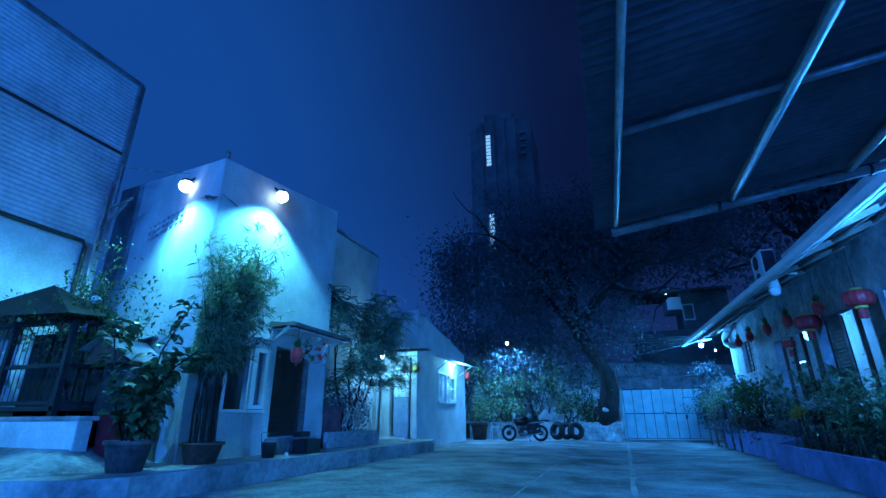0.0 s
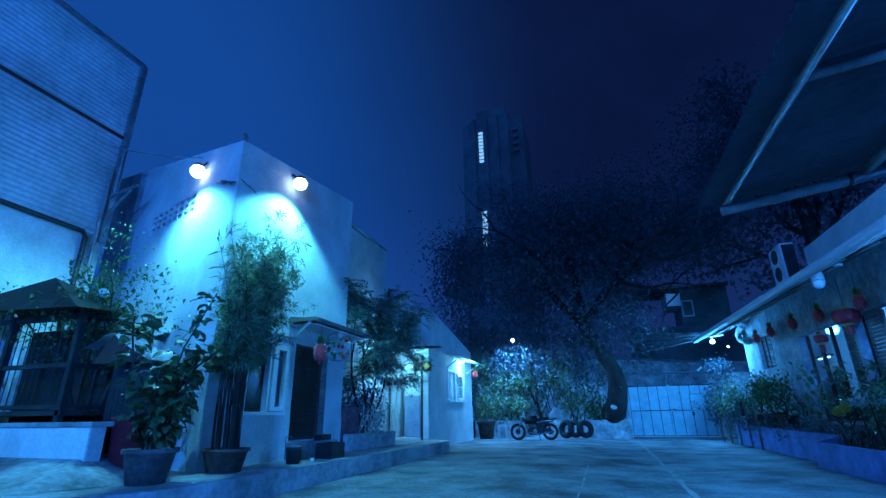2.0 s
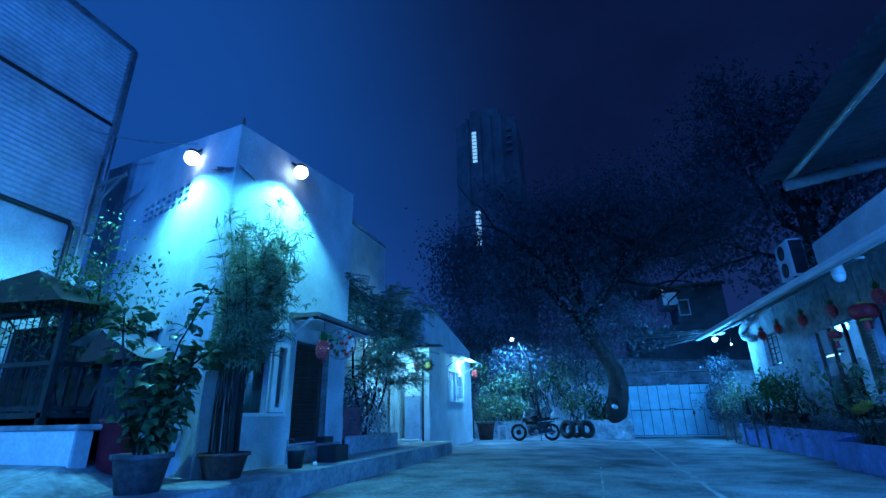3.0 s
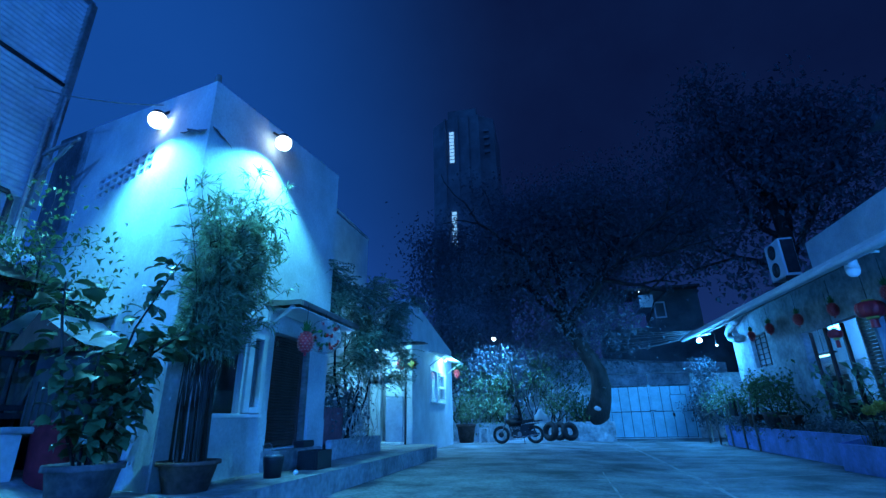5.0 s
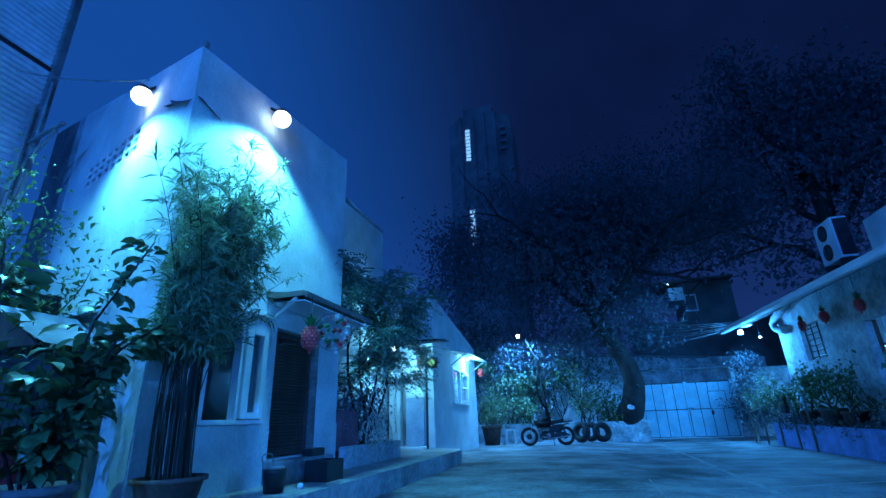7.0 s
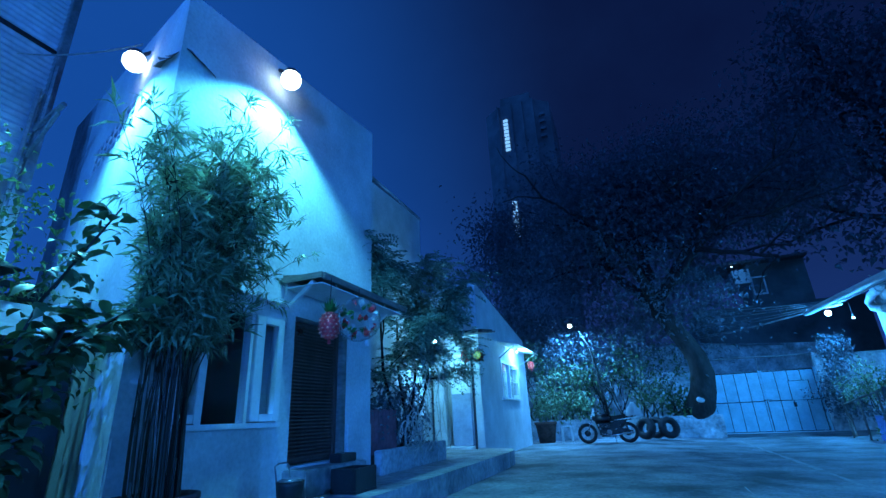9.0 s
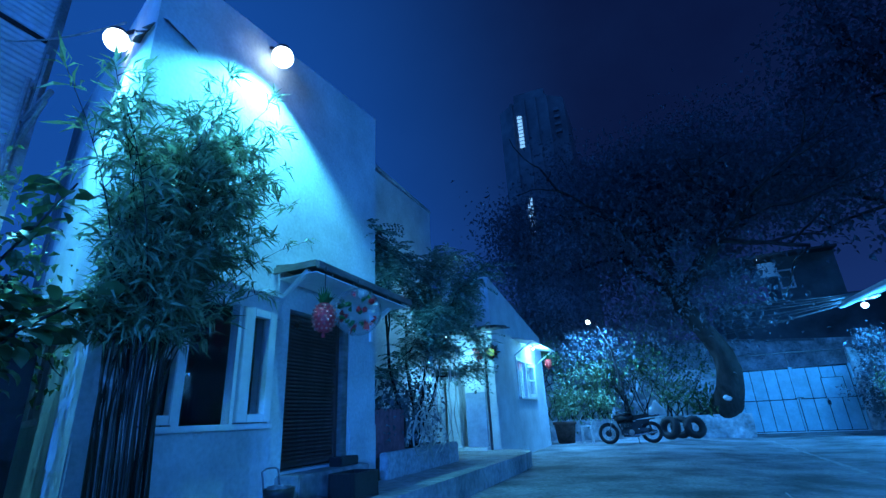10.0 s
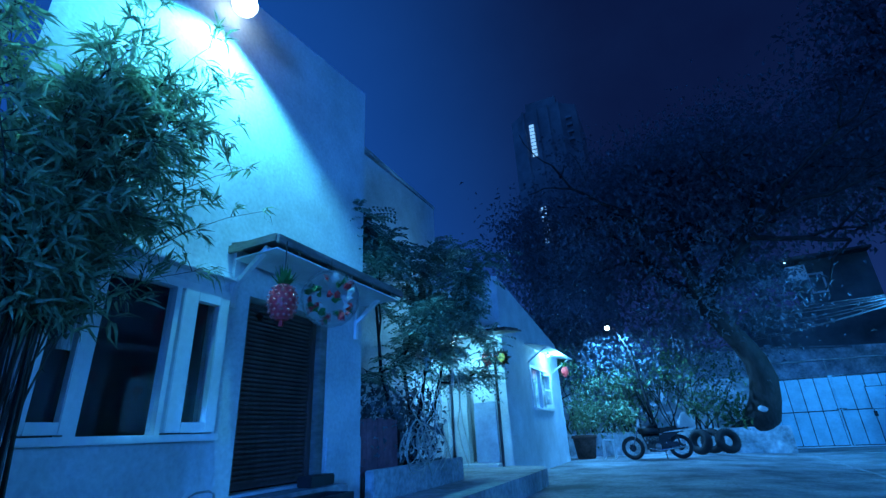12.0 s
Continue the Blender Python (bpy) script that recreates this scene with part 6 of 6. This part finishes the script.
for k in range(5):
    box(bm, -3.55, -3.2, MY - 0.14, MY + 0.14, G + 0.485 + k * 0.03, G + 0.505 + k * 0.03)
part("engine", bm, ENGINE, moto, "finned engine")
part("crankcase_cover", lathe(bmesh.new(), [(0.085, 0.0), (0.08, -0.03), (0.02, -0.04)], (-3.24, MY - 0.15, G + 0.34), 18, "y"), STEEL, moto, "bright round engine cover", True)
part("exhaust", tube(bmesh.new(), [(-3.4, MY - 0.1, G + 0.45), (-3.5, MY - 0.14, G + 0.3), (-3.2, MY - 0.15, G + 0.24), (-2.5, MY - 0.15, G + 0.34)], [0.02, 0.02, 0.03, 0.045], 8), CHROME, moto, "", True)
part("handlebar", tube(bmesh.new(), [(-3.5, MY - 0.34, G + 1.02), (-3.66, MY - 0.15, G + 0.96), (-3.68, MY, G + 0.9), (-3.66, MY + 0.15, G + 0.96), (-3.5, MY + 0.34, G + 1.02)], 0.014, 7), CHROME, moto, "", True)
part("headlight", lathe(bmesh.new(), [(0.05, 0.1), (0.085, 0.03), (0.09, 0), (0.01, -0.01)], (FX + 0.16, MY, G + 0.82), 18, "x"), CHROME, moto, "round headlight", True)
for x0, x1, x in ((0.2, 2.6, FX), (0.4, 2.4, RX)):
    bm = bmesh.new()
    rows = []
    for i in range(13):
        a = x0 + (x1 - x0) * i / 12
        rows.append([bm.verts.new((x + 0.335 * math.cos(a), MY + s, G + WR + 0.335 * math.sin(a))) for s in (-0.06, 0.06)])
    for a, b in zip(rows, rows[1:]):
        bm.faces.new((a[0], a[1], b[1], b[0]))
    bmesh.ops.solidify(bm, geom=bm.faces[:], thickness=0.006)
    part("mudguard", bm, BLACK, moto, "", True)
for s in (-0.25, 0.25):
    part("mirror", lathe(bmesh.new(), [(0.05, -0.008), (0.055, 0), (0.05, 0.008)], (-3.62, MY + s, G + 1.16), 12, "x"), BLACK, moto)
    part("mirror_stalk", tube(bmesh.new(), [(-3.6, MY + s * 0.9, G + 1.0), (-3.62, MY + s, G + 1.12)], 0.007, 5), BLACK, moto)
part("chain_guard", boxed(-3.0, -2.7, MY - 0.11, MY - 0.09, G + 0.34, G + 0.46, 0.01), DARKSTEEL, moto)
part("air_box", boxed(-3.2, -2.9, MY - 0.1, MY + 0.1, G + 0.44, G + 0.66, 0.03), BLACK, moto)
part("cowl", hexa(bmesh.new(), [(-3.74, MY - 0.12, G + 0.9), (-3.66, MY - 0.12, G + 0.88), (-3.66, MY + 0.12, G + 0.88), (-3.74, MY + 0.12, G + 0.9)], [(-3.7, MY - 0.1, G + 1.1), (-3.66, MY - 0.1, G + 1.1), (-3.66, MY + 0.1, G + 1.1), (-3.7, MY + 0.1, G + 1.1)]), WHITEPAINT, moto, "pale instrument cowl")
part("stand", tube(bmesh.new(), [(-3.1, MY - 0.08, G + 0.3), (-3.05, MY - 0.28, G)], 0.014, 6), BLACK, moto)
clo = thing("cloth", "pale cloth draped over the motorcycle seat", "cloth", (-2.55, 19.4, G + 0.9))
bm = bmesh.new()
n = 12
vg = [[bm.verts.new((-2.66 + 0.5 * i / n, MY - 0.25 + 0.5 * j / n, G + 0.97 + 0.28 * math.exp(-((i - 6) ** 2 + (j - 6) ** 2) / 14.0) - 0.0045 * (j - 6) ** 2 + 0.015 * math.sin(i * 1.9 + j))) for j in range(n + 1)] for i in range(n + 1)]
for a, b in zip(vg, vg[1:]):
    for j in range(n):
        bm.faces.new((a[j], b[j], b[j + 1], a[j + 1]))
bmesh.ops.solidify(bm, geom=bm.faces[:], thickness=0.008)
part("sheet", bm, WHITEPAINT, clo, "", True)


def old_tyre(x, y, r, lean, turn, label):
    e = thing("tyre", label, "tyre", (x, y, G), "old tyres")
    bm = ring(bmesh.new(), (0, 0, 0), r * 0.7, r * 0.3, "y", 32, 12)
    for v in bm.verts:
        v.co.y *= 1.25
    bmesh.ops.transform(bm, verts=bm.verts, matrix=pose(x, y, G + r * math.cos(radians(lean)) + 0.02, -lean, 0, turn))
    t = part("tread", bm, RUBBER, e, "", True)
    bm = bmesh.new()
    for k in range(32):
        a = math.tau * k / 32
        b = box(bmesh.new(), -0.012, 0.012, -r * 0.2, r * 0.2, r * 0.985, r * 1.01)
        bmesh.ops.transform(b, verts=b.verts, matrix=pose(x, y, G + r * math.cos(radians(lean)) + 0.02, -lean, 0, turn) @ pose(0, 0, 0, 0, math.degrees(a), 0))
        tmp = bpy.data.meshes.new("lug")
        b.to_mesh(tmp)
        b.free()
        bm.from_mesh(tmp)
        bpy.data.meshes.remove(tmp)
    part("lugs", bm, RUBBER, t)


old_tyre(-2.1, 20.7, 0.37, 12, -38, "old black tyre leaning against the bed wall")
old_tyre(-1.75, 21.15, 0.36, 8, -30, "worn tyre half hidden behind another tyre")
old_tyre(-1.35, 20.9, 0.36, 14, 24, "worn tyre leaning beside another tyre")
pot = thing("clay_pot", "large brown clay pot beside the small house", "pot", (-5.55, 20.7, G))
plant_pot(pot, (-5.55, 20.7, G), 0.4, 0.72, TERRACOTTA)
rng = np.random.default_rng(77)
leafy("leaves", rng, [[-5.55 + rng.normal() * 0.2, 20.7 + rng.normal() * 0.2, 1.0 + abs(rng.normal()) * 0.5] for _ in range(30)], 700, 0.13, 0.13, 0.5, LEAF_PALE, pot, 0.2, "bushy leaves in the pot")
stl = thing("plastic_stool", "white plastic stool beside the motorcycle", "stool", (-4.75, 20.3, G))
part("seat", boxed(-4.92, -4.58, 20.13, 20.47, G + 0.52, G + 0.56, 0.012), WHITEPAINT, stl)
for dx in (-0.15, 0.15):
    for dy in (-0.15, 0.15):
        part("leg", tube(bmesh.new(), [(-4.75 + dx, 20.3 + dy, G + 0.52), (-4.75 + dx * 1.15, 20.3 + dy * 1.15, G)], 0.022, 6), WHITEPAINT, stl)
pol = thing("lamp_post", "leaning thin post with a lit lamp on top", "lamp post", (-3.3, 22.8, 0.76))
part("pole", tube(bmesh.new(), [(-3.3, 22.8, 0.5), (-3.5, 22.6, 2.0), (-3.68, 22.3, 3.6), (-4.1, 22.0, 4.5)], [0.06, 0.05, 0.04, 0.02], 8), BARK, pol, "", True)
bm = bmesh.new()
bmesh.ops.create_icosphere(bm, subdivisions=3, radius=0.085, matrix=Matrix.Translation((-4.32, 21.85, 4.5)))
part("globe", bm, BULB_GLOW, pol, "glaring bulb", True)
part("cap", lathe(bmesh.new(), [(0.12, 0.0), (0.1, 0.05), (0.03, 0.08)], (-4.32, 21.85, 4.57), 14), DARKSTEEL, pol, "small dark cap")
part("arm", tube(bmesh.new(), [(-4.08, 22.02, 4.47), (-4.31, 21.9, 4.6)], 0.015, 6), DARKSTEEL, pol)

# wires to the eave
wir = thing("overhead_wires", "bundle of slack overhead wires beyond the gate", "wires", (4.0, 20.6, 4.0))
rng = np.random.default_rng(61)
for k in range(8):
    z0, z1, x1 = 3.98 + 0.03 * k, 4.3 + 0.42 * k, -3.0 - 0.3 * k
    sag = rng.uniform(0.15, 0.5)
    part("wire", tube(bmesh.new(), [(4.0 + (x1 - 4.0) * f, 20.5 + 9.0 * f, z0 + (z1 - z0) * f - sag * 4 * f * (1 - f)) for f in (i / 12 for i in range(13))], 0.014, 4), STEEL, wir)
part("pole", tube(bmesh.new(), [(-4.4, 29.6, 0), (-4.4, 29.6, 8.0)], 0.12, 8), KERB, wir, "far pole that carries the wires")

# ---- plants of the long bed ----
for k, (x, y, h, n, L, mat, lab) in enumerate((
        (4.7, 20.2, 2.6, 800, 0.12, LEAF_PALE, "thin shrub at the end of the long bed"),
        (4.5, 17.4, 1.9, 300, 0.12, LEAF_MID, "dark shrub in the long bed"),
        (4.5, 15.1, 1.7, 300, 0.12, LEAF_MID, "dark leafy shrub in the long bed"),
        (4.3, 11.6, 1.8, 270, 0.2, GLOSSLEAF, "broad leaved shrub in the long bed"),
        (4.3, 10.2, 1.5, 270, 0.2, GLOSSLEAF, "broad leaved shrub in the long bed"),
        (3.9, 8.2, 1.35, 2000, 0.1, GLOSSLEAF, "dense hedge plant in the long bed"),
        (3.8, 7.0, 1.4, 2000, 0.1, GLOSSLEAF, "dense hedge plant in the long bed"),
        (3.8, 5.6, 1.4, 2000, 0.1, GLOSSLEAF, "dense hedge plant in the long bed"))):
    rng = np.random.default_rng(100 + k)
    e = thing("shrub", lab, "shrub", (x, y, 0.4), "shrubs of the long bed")
    bm, tips = bmesh.new(), []
    for j in range(4):
        branchy(bm, rng, (x + rng.normal() * 0.1, y + rng.normal() * 0.15, 0.0 if y > 20 else 0.36), (rng.normal() * 0.25, rng.normal() * 0.4, 1), (h - 0.4) * 0.72, 0.022, 2, tips, 0.45, 0.5)
    part("stem", bm, BARK, e, "", True)
    leafy("crown", rng, tips, n, 0.13 if y > 9 else 0.17, L, 0.5, mat, e, 0.25)
rng = np.random.default_rng(139)
crp = thing("creeper", "dense creeper climbing a post beside the gate", "creeper", (4.15, 21.8, 0.0))
part("post", tube(bmesh.new(), [(4.15, 21.8, 0.0), (4.15, 21.8, 3.0)], 0.04, 8), GREYWOOD, crp)
leafy("leaves", rng, [[4.15 + rng.normal() * 0.2 + 0.12 * math.sin(z * 3), 21.8 + rng.normal() * 0.18, z] for z in rng.uniform(0.7, 3.1, 90)], 2600, 0.12, 0.13, 0.55, LEAF_DARK, crp, 0.4)
rng = np.random.default_rng(140)
low = thing("ground_cover", "low mixed leaves along the long bed", "plants", (4.0, 12, 0.42), kind="stuff")
leafy("leaves", rng, [[3.85 + rng.uniform(0, 0.8), rng.uniform(4.5, 19), 0.45 + rng.uniform(0, 0.35)] for _ in range(260)], 5200, 0.1, 0.11, 0.5, LEAF_DARK, low, 0.1)
stick = thing("stick_fence", "row of thin pale sticks along the long bed", "fence", (3.6, 8.5, 0.4))
for k in range(64):
    y = 6.6 + k * 0.065 + rng.normal() * 0.015
    part("stick", tube(bmesh.new(), [(3.56 + rng.normal() * 0.02, y, 0.36), (3.56 + rng.normal() * 0.04, y + rng.normal() * 0.05, 0.36 + rng.uniform(0.2, 0.42))], 0.006, 4), STRAW, stick)
for k, (x, y, z, r) in enumerate(((3.66, 10.4, 1.05, 0.13), (3.62, 10.0, 1.12, 0.12), (3.62, 9.5, 1.2, 0.14), (3.64, 9.15, 1.24, 0.16), (3.64, 8.75, 1.22, 0.12))):
    bl = thing("flowering_plant", ("round pale yellow bloom on a stalk" if k in (0, 1) else "round white bloom on a stalk"), "flower", (x, y, 0.38), "round blooms of the long bed")
    part("stalk", tube(bmesh.new(), [(x + 0.05, y, 0.36), (x, y, z)], 0.012, 5), CULM, bl)
    b = unit(rng, 160) * r * 0.8 * np.array([1, 1.15, 0.8]) * rng.uniform(0.7, 1.0, (160, 1)) + np.array([x, y, z])
    leaf_mesh("bloom", b, unit(rng, 160), unit(rng, 160), np.full(160, 0.045), np.full(160, 0.035), GOLD if k in (0, 1) else CLOTH, bl)
for k, (x, y, r, h) in enumerate(((4.12, 14.6, 0.26, 0.42), (4.12, 15.6, 0.3, 0.5), (4.12, 16.85, 0.27, 0.46), (4.2, 18.0, 0.24, 0.3))):
    e = thing("flower_pot", ("large grey clay pot standing in the bed behind the blue wall" if k % 2 else "large terracotta pot standing in the bed behind the blue wall"), "pot", (x, y, 0.56), "flower pots of the long bed")
    plant_pot(e, (x, y, 0.56), r, h, GREYPOT if k % 2 else TERRACOTTA)
    tips, bm = [], bmesh.new()
    for j in range(3):
        branchy(bm, rng, (x + rng.normal() * 0.05, y + rng.normal() * 0.05, 0.56 + h * 0.88), (rng.normal() * 0.2, rng.normal() * 0.2, 1), 0.8, 0.014, 1, tips, 0.4, 0.5)
    part("stem", bm, BARK, e, "", True)
    leafy("leaves", rng, tips, 420, 0.13, 0.12, 0.5, LEAF_MID, e, 0.1)
rail = thing("handrail", "low grey pipe handrail at the end of the long bed", "railing", (3.8, 19, 0.4))
for y, z in ((16.3, 1.5), (17.3, 1.45), (18.5, 1.3), (19.8, 1.15), (21.0, 1.0)):
    part("post", tube(bmesh.new(), [(3.82, y, 0.0), (3.82, y, z)], 0.03, 6), GREYWOOD, rail)
part("rail", tube(bmesh.new(), [(3.82, 18.3, 1.32), (3.82, 21.1, 0.98)], 0.03, 6), GREYWOOD, rail)
dry = thing("hanging_clothes", "dark clothes hung over the handrail", "clothes", (3.82, 18.0, 1.3))
part("garment", hexa(bmesh.new(), [(3.76, 17.6, 0.95), (3.88, 17.6, 0.95), (3.88, 18.1, 0.98), (3.76, 18.1, 0.98)], [(3.8, 17.62, 1.42), (3.84, 17.62, 1.42), (3.84, 18.08, 1.4), (3.8, 18.08, 1.4)]), BLACK, dry)
tw = thing("pale_bucket", "pale plastic bucket behind the handrail", "bucket", (4.15, 19.0, 0.5))
part("body", lathe(bmesh.new(), [(0.18, 0), (0.24, 0.5), (0.26, 0.5), (0.26, 0.53), (0.2, 0.53), (0.01, 0.5)], (4.2, 18.6, 0.5), 20), WHITEPAINT, tw, "", True)
